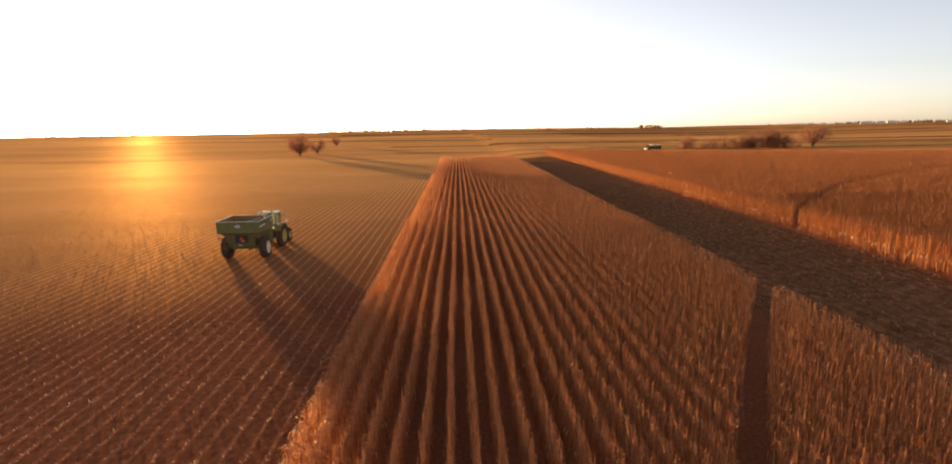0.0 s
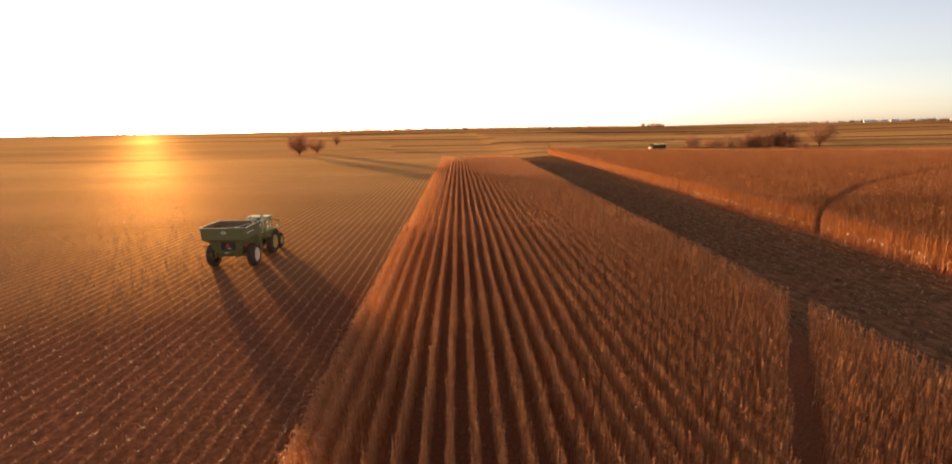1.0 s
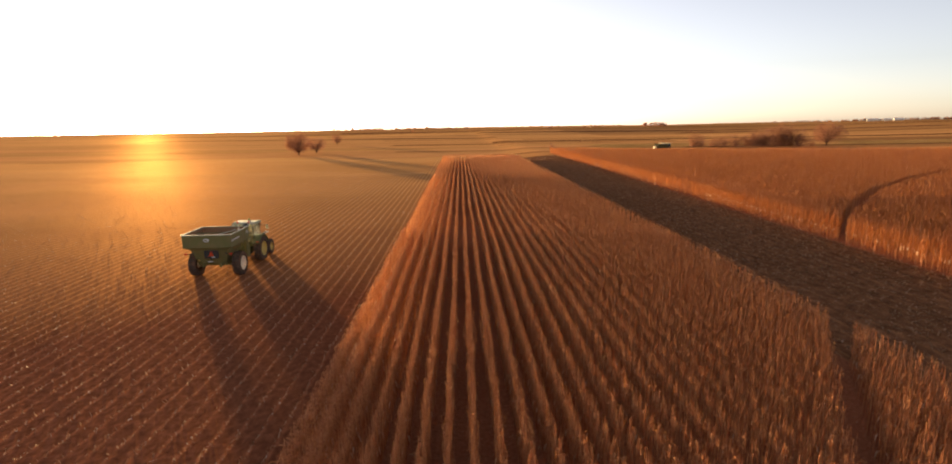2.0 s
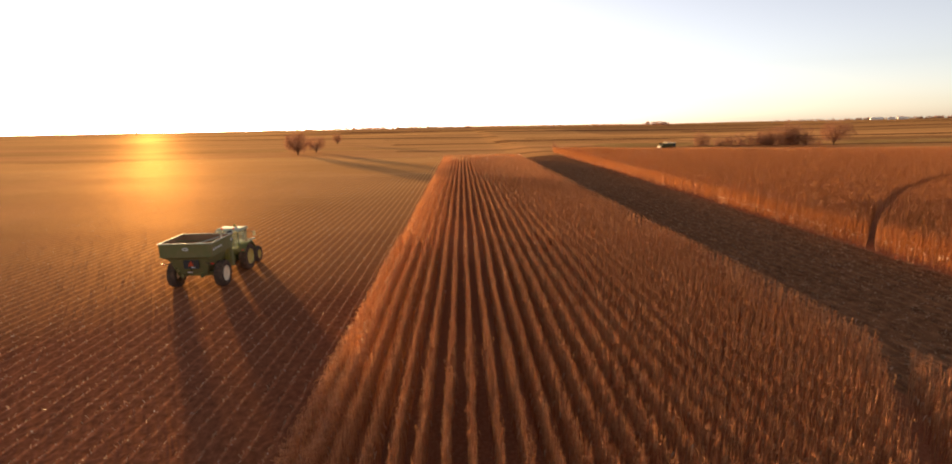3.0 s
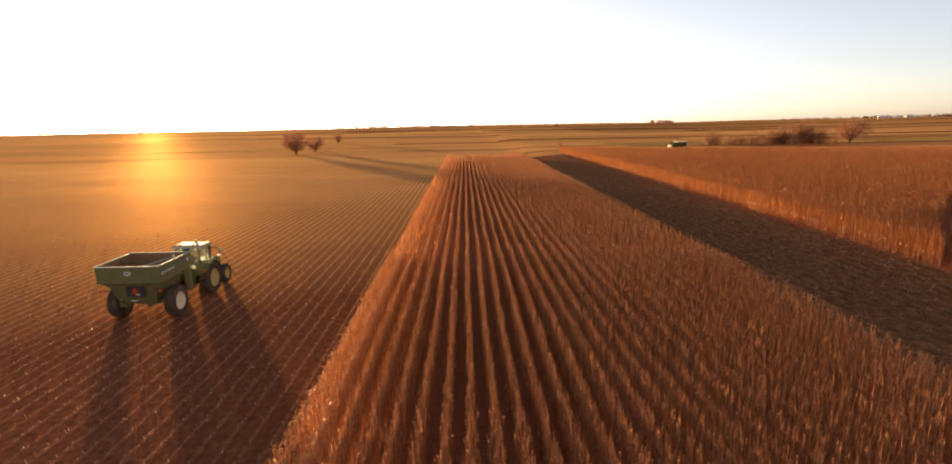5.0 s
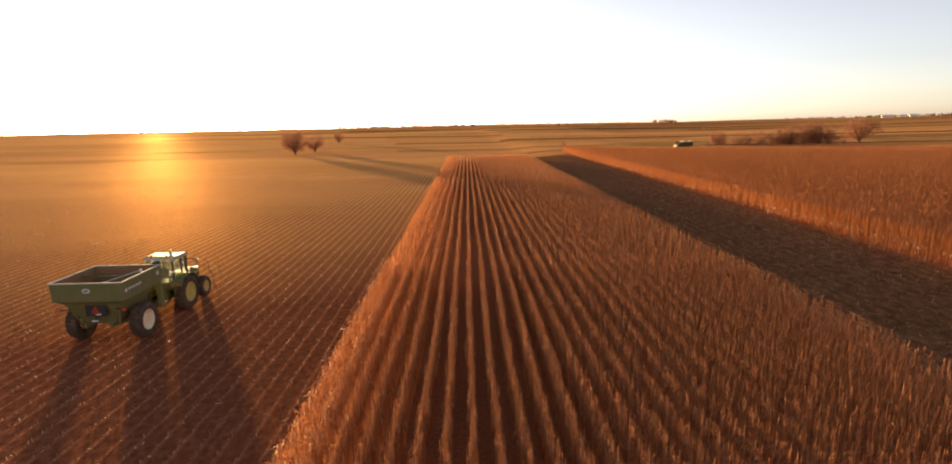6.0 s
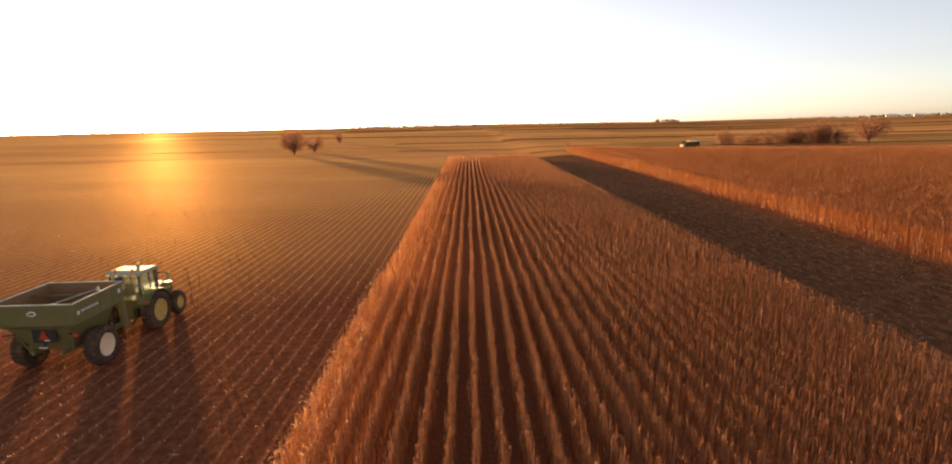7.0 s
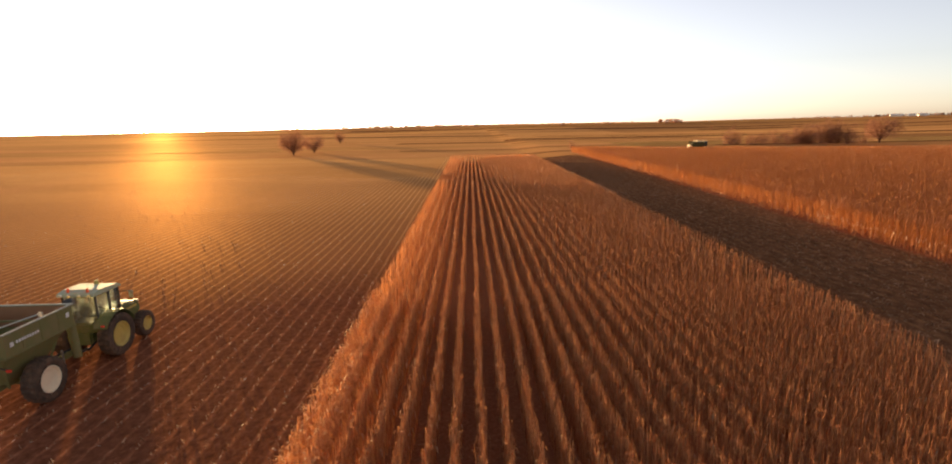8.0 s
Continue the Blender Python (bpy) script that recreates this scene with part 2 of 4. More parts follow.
LANES = ((227, 234, 92, 330, 8), (240, 247, -30, 60, 7), (262, 268, -140, -10, 5), (296, 303, 20, 150, 7), (347, 368, 20, 420, 8), (362, 370, -160, 60, 4), (430, 442, -60, 190, 7), (430, 442, 260, 600, 4),
         (575, 595, -300, 130, 7), (575, 600, 230, 520, 8), (660, 694, 20, 420, 8), (900, 960, -200, 900, 8), (1050, 1100, 100, 1200, 7), (1200, 1260, -400, 700, 7))
BAND_Y = (CORN_END + 1, 185.0, 196.0, 204.0, 212.0, 232.0, 275.0, 318.0, 342.0, 392.0, 412.0, 470.0, 510.0, 760.0, 840.0) + tuple(float(y) for lane in LANES for y in lane[:2])
gx = axis((FIRST * ROW - 0.4, LAST * ROW + 0.4, RIGHT_X - 0.5), -80, 160, 4.0, 4600)
gy = axis(BAND_Y, -40, 260, 4.0, 4600)
GX, GY = np.meshgrid(gx, gy)
gv = np.stack([GX, GY, ground_z(GX, GY)], 2).reshape(-1, 3)
nx, ny = len(gx), len(gy)
ii = (np.arange(ny - 1)[:, None] * nx + np.arange(nx - 1)[None]).ravel()
gq = np.stack([ii, ii + 1, ii + nx + 1, ii + nx], 1)
fx = ((GX[:-1, :-1] + GX[1:, 1:]) / 2).ravel()
fy = ((GY[:-1, :-1] + GY[1:, 1:]) / 2).ravel()
gi = np.full(len(gq), 3)
gi[(fy < CORN_END + 1) | ((fx < 0) & (fy < 204 + 9 * np.sin(fx / 17)))] = 1
gi[(fx < -8) & (fy > 150 + 12 * np.sin(fx / 23) + 8 * np.sin(fx / 9)) & (gi == 1)] = 6
gi[(fx > FIRST * ROW - 0.4) & (fx < LAST * ROW + 0.4) & (fy < CORN_END + 1)] = 0
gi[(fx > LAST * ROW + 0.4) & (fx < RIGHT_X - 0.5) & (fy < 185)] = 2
gi[(fx > RIGHT_X - 0.5) & (fy < CORN_END + 1)] = 0
gi[(fx > -6) & (fx < 70) & (fy > CORN_END + 1) & (fy < 185) & (gi == 3)] = 5
gi[(fx > 60) & (fy > 204) & (fy < 232)] = 4
gi[(fx > 60) & (fy > 232) & (fy < 275)] = 5
gi[(fx > 150) & (fy > 275) & (fy < 318)] = 7
gi[(fx > 130) & (fy > 510) & (fy < 760)] = 4
gi[(fx > -300) & (fy > 840)] = 4
gi[(fx > 8) & (fx < 62) & (fy > 204) & (fy < 212)] = 7
gi[(fy > 318) & (fy < 342) & (fx > -40) & (fx < 125)] = 7
gi[(fy > 470) & (fy < 510) & (fx > -260) & ((fx < 30) | (fx > 330))] = 7
gi[(fy > 392) & (fy < 412) & (fx > 45) & (fx < 250)] = 7
gi[(fy > 760) & (fy < 840)] = 7
# narrow headlands, drains and grass lanes between the far fields; kind 8 is painted shade
for y0, y1, x0, x1, kind in LANES:
    gi[(fy > y0) & (fy < y1) & (fx > x0) & (fx < x1)] = kind
ground = new("ground", quad_mesh("ground", gv, gq, [M_SOIL, M_STUBBLE_FLOOR, M_STRIP, M_TAN, M_BROWN, M_GOLD, M_MID, M_FALLOW, M_SHADED_EDGE], gi))
tagged(ground, "reddish brown harvested farmland rolling to the horizon", "farmland", kind="structure")

# ---- maize ----
TRACK = np.array([(1.4, 2.6), (8.1, 13.9), (9.9, 17.2), (12.3, 21.4), (16.8, 29.0), (22.5, 38.0), (31.2, 49.4), (37.2, 56.6), (48.8, 68.5), (62.0, 79.6), (82.0, 93.3), (115.0, 108.0), (170.0, 124.0)])


def from_track(x, y):
    """Distance from the wheel track that crosses both stands."""
    best = np.full(np.shape(x), 1e9)
    for (ax, ay), (bx, by) in zip(TRACK[:-1], TRACK[1:]):
        dx, dy = bx - ax, by - ay
        t = np.clip(((x - ax) * dx + (y - ay) * dy) / (dx * dx + dy * dy), 0, 1)
        best = np.minimum(best, np.hypot(x - ax - t * dx, y - ay - t * dy))
    return best


def maize_plant(rng, leaves, blades, ear, height=2.25, leaf_w=0.020, seg=2, along=0.0, wide=1.0):
    """One dead plant: bent stalk, leaves hanging close to it, a few stiff blades standing out, an ear."""
    h = Heap()
    top = height * rng.uniform(0.965, 1.0)
    bx, by = rng.normal(0, 0.04, 2)
    sa = rng.uniform(0, 6.28)
    h.add(*strip([(0, 0, 0), (bx, by, top)], [0.030, 0.010], (np.cos(sa), np.sin(sa), 0)), 1)
    a0 = rng.uniform(0, 6.28)
    for i in range(leaves + blades):
        stiff = i >= leaves
        z = top * (rng.uniform(0.42, 0.90) if stiff else 0.22 + 0.70 * ((i + rng.uniform(0, 0.9)) / leaves) ** 0.75)
        a = a0 + i * np.pi + rng.normal(0, 0.7)
        d, side = np.array((np.cos(a), np.sin(a), 0)), np.array((-np.sin(a), np.cos(a), 0))
        o = np.array((bx * z / top, by * z / top + along * rng.uniform(-1, 1), z))
        tw = side * np.cos(0.5 * rng.normal()) + np.array((0, 0, 1)) * np.sin(0.4 * rng.normal())
        if stiff:
            out = wide * rng.uniform(0.10, 0.30)
            pts = [o, o + d * out * 0.6 + (0, 0, rng.uniform(0.0, 0.09)), o + d * out + (0, 0, rng.uniform(-0.26, 0.02))]
            h.add(*strip(pts, [leaf_w * 0.8, leaf_w * 1.7, leaf_w * 0.4], tw), 0)
            continue
        out = wide * rng.uniform(0.03, 0.15) * (1.0 + 0.7 * (1.0 - z / top))
        drop, up = rng.uniform(0.28, 0.70) * min(1.0, 0.6 + z / height), rng.uniform(0.0, 0.06)
        if seg == 2:
            h.add(*strip([o, o + d * out + (0, 0, up), o + d * out * rng.uniform(0.8, 1.3) + (0, 0, -drop)], [leaf_w * 0.6, leaf_w * 1.1, leaf_w * 0.4], tw), 0)
        else:
            h.add(*strip([o + (0, 0, up), o + d * out + (0, 0, -drop)], [leaf_w * 0.9, leaf_w * 0.7], tw), 0)
    if ear:
        a, z = rng.uniform(0, 6.28), top * rng.uniform(0.38, 0.5)
        d = np.array((np.cos(a), np.sin(a), 0))
        h.add(*tube([d * 0.02 + (0, 0, z), d * 0.08 + (0, 0, z - 0.06), d * 0.11 + (0, 0, z - 0.24)], (0.012, 0.030, 0.010), 3), 2)
    return h.arrays()


prng = np.random.default_rng(7)
RICH = [maize_plant(prng, 9, 5, i % 2, 2.25, 0.017, 2, 0.05, 0.62) for i in range(20)]
PLAIN = [maize_plant(prng, 6, 1, 0, 2.25, 0.036, 2, 0.06, 0.38) for _ in range(12)]
CLUMP = [maize_plant(prng, 9, 0, 0, 2.25, 0.040, 1, 0.18, 0.7) for _ in range(12)]
EDGE = [maize_plant(prng, 7, 10, i % 2, 2.25, 0.020, 2, 0.06, 1.25) for i in range(16)]


def canopy_clump(rng, leaves=12):
    """Upper leaves of a few neighbouring plants, for the wide stand seen from afar."""
    h = Heap()
    h.add(*strip([(0, 0, 0), (0, 0, 2.2)], [0.05, 0.02], (0.8, -0.6, 0)), 1)
    for i in range(leaves):
        a = rng.uniform(0, 6.28)
        d = np.array((math.cos(a), math.sin(a), 0))
        o = np.array((rng.normal(0, 0.10), rng.uniform(-0.3, 0.3), rng.uniform(1.45, 2.2)))
        tip = o + d * rng.uniform(0.05, 0.18) + (0, 0, rng.uniform(-0.20, 0.02))
        h.add(*strip([o, tip], [0.050, 0.034], (-d[1] * 0.8, d[0] * 0.8, rng.normal(0, 0.5))), 0)
    return h.arrays()


CANOPY = [canopy_clump(prng) for _ in range(16)]
MAIZE = [M_LEAF, M_STALK, M_HUSK]


def maize_stand(name, rows, label):
    """A stand of plants; rows are (x, seed, stretches), a stretch (templates, from, to, step)."""
    vs, fs, ms, n = [], [], [], 0
    for x, seed, parts in rows:
        rng = np.random.default_rng(seed)
        for templates, y0, y1, step in parts:
            y = np.arange(y0, y1, step)
            y = y + rng.uniform(-0.4, 0.4, len(y)) * step
            px = x + rng.normal(0, 0.02, len(y)) + 0.03 * np.sin(y / 4.0 + seed)
            keep = (from_track(px, y) > (0.46 if x < 20 else 0.28 if x < 36 else 0.46)) & (rng.uniform(0, 1, len(y)) > 0.03)
            if name == "maize_stand":
                keep &= ~((abs(x) < NEAR_X) & (y > NEAR_Y[0]) & (y < NEAR_Y[1]))
            y, px = y[keep], px[keep]
            if not len(y):
                continue
            even = 1.0 if name == "maize_stand" else 0.4
            size = rng.normal(1.0, 0.009 * even, len(y)) + 0.006 * even * np.sin(y / 7.0 + x * 0.7)
            size *= np.interp(x / ROW, (FIRST, FIRST + 1, FIRST + 2, FIRST + 5), (0.93, 0.955, 0.975, 1.0))     # lower towards the open edge
            v, f, m = scatter(templates, rng.integers(0, len(templates), len(y)), px, y, ground_z(px, y) - 0.01,
                              rng.uniform(0, 6.28, len(y)), size, 0.022, rng)
            vs.append(v), fs.append(f + n), ms.append(m)
            n += len(v)
    ob = new(name, quad_mesh(name, np.concatenate(vs), np.concatenate(fs), [M_LEAF if name == "maize_stand" else M_LEAF_GOLD, M_STALK, M_HUSK], np.concatenate(ms)))
    return tagged(ob, label, "maize field", kind="stuff")


NEAR_X, NEAR_Y = 2.0, (26.0, 31.0)      # the stretch whose plants are single things
maize_stand("maize_stand", [(k * ROW, 100 + k, [(CLUMP, -22.0, 10.0, 0.3), (EDGE if k < FIRST + 2 else RICH, 10.0, 54.0, 0.095), (PLAIN, 54.0, 104.0, 0.18), (CLUMP, 104.0, CORN_END, 0.27)]) for k in range(FIRST, LAST + 1)],
            "block of dry brown maize standing in straight rows")
far_rows = []
for k in range(int((150 - RIGHT_X) / ROW)):
    x = RIGHT_X + k * ROW
    if k < 4:
        cuts = [(CLUMP, -10.0, 28.0, 0.2), (RICH, 28.0, 75.0, 0.09), (PLAIN, 75.0, right_end(x), 0.18)]
    else:
        start = max(28.0, 0.93 * x - 12.0)
        cuts = [(PLAIN, start, 60.0, 0.17), (CANOPY, 60.0, right_end(x), 0.28)] if x < 52 else [(CANOPY, start, right_end(x), 0.30 if x < 75 else 0.42 if x < 105 else 0.7)]
    far_rows.append((x, 900 + k, cuts))
maize_stand("maize_stand_across", far_rows, "dry standing maize beyond the mown strip, edge lit orange")

# ---- stubble and litter ----


def stub(rng):
    h = Heap()
    t = rng.uniform(0.05, 0.15)
    a = rng.normal(0, 0.06, 2)
    h.add(*tube([(0, 0, 0), (a[0], a[1], t)], (0.016, 0.013)), 0)
    b = rng.uniform(0, 6.28)
    d = np.array((np.cos(b), np.sin(b), 0))
    h.add(*strip([(0, 0, t * 0.8), d * 0.09 + (0, 0, 0.02)], [0.012, 0.022], (-d[1], d[0], 0)), 0)
    return h.arrays()


def litter_piece(rng):
    l, w = rng.uniform(0.05, 0.20), rng.uniform(0.015, 0.045)
    return (*strip([(-l, 0, 0.015), (0, rng.normal(0, 0.03), rng.uniform(0.03, 0.10)), (l, 0, 0.015)], [w * 0.5, w, w * 0.4], (0, 1, rng.normal(0, 0.35))), np.zeros(2, dtype=np.int32))


STUBS = [stub(prng) for _ in range(12)]
LITTER = [litter_piece(prng) for _ in range(16)]


def stubble_field(name, xs, y0, y1, step, seed, label, fade=None, mat=None):
    """Cut stalks in rows; fade is (from, to) of the distance over which they thin out."""
    rng = np.random.default_rng(seed)
    X, Y = [], []
    for x in xs:
        y = np.arange(y0, y1, step)
        y = y + rng.uniform(-0.5, 0.5, len(y)) * step
        keep = rng.uniform(0, 1, len(y)) > 0.12
        if fade:
            keep &= rng.uniform(0, 1, len(y)) > 0.95 * smooth(fade[0], fade[1], np.hypot(x, y))
        y = y[keep]
        Y.append(y)
        X.append(x + rng.normal(0, 0.035, len(y)) + 0.05 * np.sin(y / 5 + x))
    X, Y = np.concatenate(X), np.concatenate(Y)
    v, f, m = scatter(STUBS, rng.integers(0, len(STUBS), len(X)), X, Y, ground_z(X, Y) - 0.01, rng.uniform(0, 6.28, len(X)), rng.uniform(0.7, 1.2, len(X)), 0.1, rng)
    ob = new(name, quad_mesh(name, v, f, [mat or M_STUB], m))
    return tagged(ob, label, "stubble", kind="stuff")


def litter(name, number, x0, x1, y0, y1, seed, label, mat=None, rows=False, size=(0.35, 0.8)):
    rng = np.random.default_rng(seed)
    X = rng.uniform(x0, x1, number)
    if rows:
        X = np.round(X / ROW) * ROW + rng.normal(0, 0.07, number)
    Y = y0 + (y1 - y0) * rng.uniform(0, 1, number) ** 1.5
    v, f, m = scatter(LITTER, rng.integers(0, len(LITTER), number), X, Y, ground_z(X, Y), rng.uniform(0, 6.28, number), rng.uniform(*size, number), 0.0, rng)
    ob = new(name, quad_mesh(name, v, f, [mat or M_LITTER], m))
    return tagged(ob, label, "crop litter", kind="stuff")


stubble_field("stubble", np.arange(FIRST * ROW - ROW, -130, -ROW), -22.0, 215.0, 0.22, 31, "pale cut maize stalks left in straight rows", (20, 85))
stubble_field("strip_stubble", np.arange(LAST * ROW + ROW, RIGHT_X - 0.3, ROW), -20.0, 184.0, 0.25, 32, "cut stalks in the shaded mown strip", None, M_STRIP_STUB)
litter("crop_litter", 26000, -60.0, FIRST * ROW, 10.0, 130.0, 33, "scattered dry husks and leaves on the stubble", None, True)
litter("pale_husk_litter", 4200, -60.0, FIRST * ROW, 10.0, 120.0, 38, "bright pale husks dropped on the stubble", M_PALE, True)
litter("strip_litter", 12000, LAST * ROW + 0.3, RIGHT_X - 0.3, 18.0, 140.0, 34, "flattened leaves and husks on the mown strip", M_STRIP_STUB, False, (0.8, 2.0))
litter("row_litter", 9000, FIRST * ROW, LAST * ROW, 9.0, 60.0, 35, "fallen leaves on the soil between maize rows")

# ---- farm machines ----
M_GREEN = paint("green_paint", (0.105, 0.118, 0.036), 0.45, 0.35, dirt=(0.30, 0.19, 0.10), amount=0.6)
M_CART = paint("cart_green_paint", (0.165, 0.155, 0.055), 0.6, 0.25, dirt=(0.30, 0.19, 0.10), amount=0.6)
M_COMBINE = paint("dusty_olive_paint", (0.075, 0.062, 0.022), 0.65, 0.1, amount=0.6)
M_RAIL = paint("worn_rim_paint", (0.48, 0.47, 0.38), 0.45)
M_YELLOW = paint("yellow_paint", (0.56, 0.40, 0.09), 0.5, dirt=(0.30, 0.19, 0.10), amount=0.6)
M_CREAM = paint("cream_metal", (0.85, 0.68, 0.46), 0.5, 0.2, amount=0.2)
M_WHITE = paint("white_paint", (0.72, 0.70, 0.66), 0.4, amount=0.35)
M_ROOF = paint("cab_roof_paint", (0.42, 0.43, 0.28), 0.5, 0.25, amount=0.25)
M_GRAIN_DUST = paint("grain_dust_film", (0.33, 0.165, 0.085), 0.9, 0.05, amount=0.3)
M_TYRE = paint("tyre_rubber", (0.075, 0.050, 0.036), 0.9, 0.1, dirt=(0.24, 0.14, 0.085), amount=0.95)
M_BLACK = paint("black_plastic", (0.02, 0.02, 0.02), 0.5, amount=0.4)
M_STEEL = paint("grey_steel", (0.30, 0.29, 0.27), 0.4, 0.5, 0.8)
M_RED = paint("red_reflector", (0.75, 0.05, 0.02), 0.3, amount=0.15)
M_ORANGE = paint("orange_sign", (0.92, 0.11, 0.03), 0.4, amount=0.15)
M_CHROME = paint("bright_metal", (0.75, 0.73, 0.70), 0.15, 0.5, 1.0, amount=0.2)
M_SHED = paint("weathered_shed_sheet", (0.90, 0.78, 0.66), 0.8, 0.05, amount=0.3)
M_GLASS = glass_like("cab_glass")


def part(name, bm, mat, parent, label=""):
    """Links a bmesh as one mesh under a thing or a part."""
    me = bpy.data.meshes.new(name)
    bmesh.ops.recalc_face_normals(bm, faces=bm.faces)
    bm.to_mesh(me)
    bm.free()
    me.materials.append(mat)
    ob = new(name, me)
    ob.parent = parent
    return tagged(ob, label)


def box(c, size, bevel=0.02, bm=None):
    bm = bm or bmesh.new()
    r = bmesh.ops.create_cube(bm, size=1.0, matrix=Matrix.Translation(c) @ Matrix.Diagonal((*size, 1)))
    if bevel:
        es = list({e for v in r["verts"] for e in v.link_edges})
        bmesh.ops.bevel(bm, geom=es, offset=bevel, segments=2, affect="EDGES")
    return bm


def rod(a, b, r, seg=10, bm=None, r2=None):
    bm = bm or bmesh.new()
    a, b = Vector(a), Vector(b)
    m = Matrix.Translation((a + b) / 2) @ (b - a).to_track_quat("Z", "Y").to_matrix().to_4x4()
    bmesh.ops.create_cone(bm, cap_ends=True, segments=seg, radius1=r, radius2=r if r2 is None else r2, depth=(b - a).length, matrix=m)
    return bm


def lathe_x(profile, c, seg=32):
    """A body turned about the x axis; profile is (x, radius) points."""
    bm = bmesh.new()
    rings = []
    for x, r in profile:
        rings.append([bm.verts.new((c[0] + x, c[1] + r * math.cos(2 * math.pi * i / seg), c[2] + r * math.sin(2 * math.pi * i / seg))) for i in range(seg)])
    for p, q in zip(rings[:-1], rings[1:]):
        for i in range(seg):
            bm.faces.new((p[i], p[(i + 1) % seg], q[(i + 1) % seg], q[i]))
    for ring in (rings[0], rings[-1]):
        bm.faces.new(ring)
    return bm


def prism(points, x0, x1, bevel=0.0):
    """A solid from a side outline of (y, z) points, between two x."""
    bm = bmesh.new()
    a = [bm.verts.new((x0, y, z)) for y, z in points]
    b = [bm.verts.new((x1, y, z)) for y, z in points]
    n = len(points)
    bm.faces.new(a), bm.faces.new(b[::-1])
    for i in range(n):
        bm.faces.new((a[i], a[(i + 1) % n], b[(i + 1) % n], b[i]))
    if bevel:
        bmesh.ops.bevel(bm, geom=list(bm.edges), offset=bevel, segments=2, affect="EDGES")
    return bm


def shell(lower, upper, thick):
    """An open tray wall between two rectangles (x0, x1, y0, y1, z), with thickness."""
    bm = bmesh.new()

    def ring(q, inset):
        x0, x1, y0, y1, z = q
        return [bm.verts.new(p) for p in ((x0 + inset, y0 + inset, z), (x1 - inset, y0 + inset, z), (x1 - inset, y1 - inset, z), (x0 + inset, y1 - inset, z))]

    lo, uo, li, ui = ring(lower, 0), ring(upper, 0), ring(lower, thick), ring(upper, thick)
    for i in range(4):
        j = (i + 1) % 4
        bm.faces.new((lo[i], lo[j], uo[j], uo[i]))
        bm.faces.new((li[j], li[i], ui[i], ui[j]))
        bm.faces.new((uo[i], uo[j], ui[j], ui[i]))
        bm.faces.new((lo[j], lo[i], li[i], li[j]))
    return bm


def wheel(parent, c, radius, width, rim_r, rim_mat, side, rim_label):
    """A tyre with lugs, and a dished rim with its hub; side is the outer face's direction."""
    w = width / 2
    seg = 48
    bm = bmesh.new()
    rings = []
    for k, (x, r, lug) in enumerate(((-0.55, rim_r, 0), (-0.9, rim_r * 1.12, 0), (-1, radius * 0.80, 0), (-0.85, radius * 0.93, 1), (-0.4, radius * 0.95, 1), (0, radius * 0.955, 1),
                                     (0.4, radius * 0.95, 1), (0.85, radius * 0.93, 1), (1, radius * 0.80, 0), (0.9, rim_r * 1.12, 0), (0.55, rim_r, 0))):
        ring = []
        for i in range(seg):
            a = 2 * math.pi * (i + (0.8 * abs(x) if lug else 0)) / seg
            q = r + (0.05 * radius if lug and i % 2 else 0)
            ring.append(bm.verts.new((c[0] + x * w, c[1] + q * math.cos(a), c[2] + q * math.sin(a))))
        rings.append(ring)
    for p, q in zip(rings, rings[1:] + rings[:1]):
        for i in range(seg):
            bm.faces.new((p[i], p[(i + 1) % seg], q[(i + 1) % seg], q[i]))
    tyre = part("tyre", bm, M_TYRE, parent, "dusty black lugged tyre")
    o = side * w
    rim = part("rim", lathe_x([(-o * 0.5, rim_r * 0.5), (o * 0.50, rim_r * 1.02), (o * 0.86, rim_r * 1.06), (o * 0.88, rim_r), (o * 0.55, rim_r * 0.9), (o * 0.38, rim_r * 0.55), (o * 0.40, rim_r * 0.25), (o * 0.40, 0.02)], c), rim_mat, tyre, rim_label)
    return tyre, rim


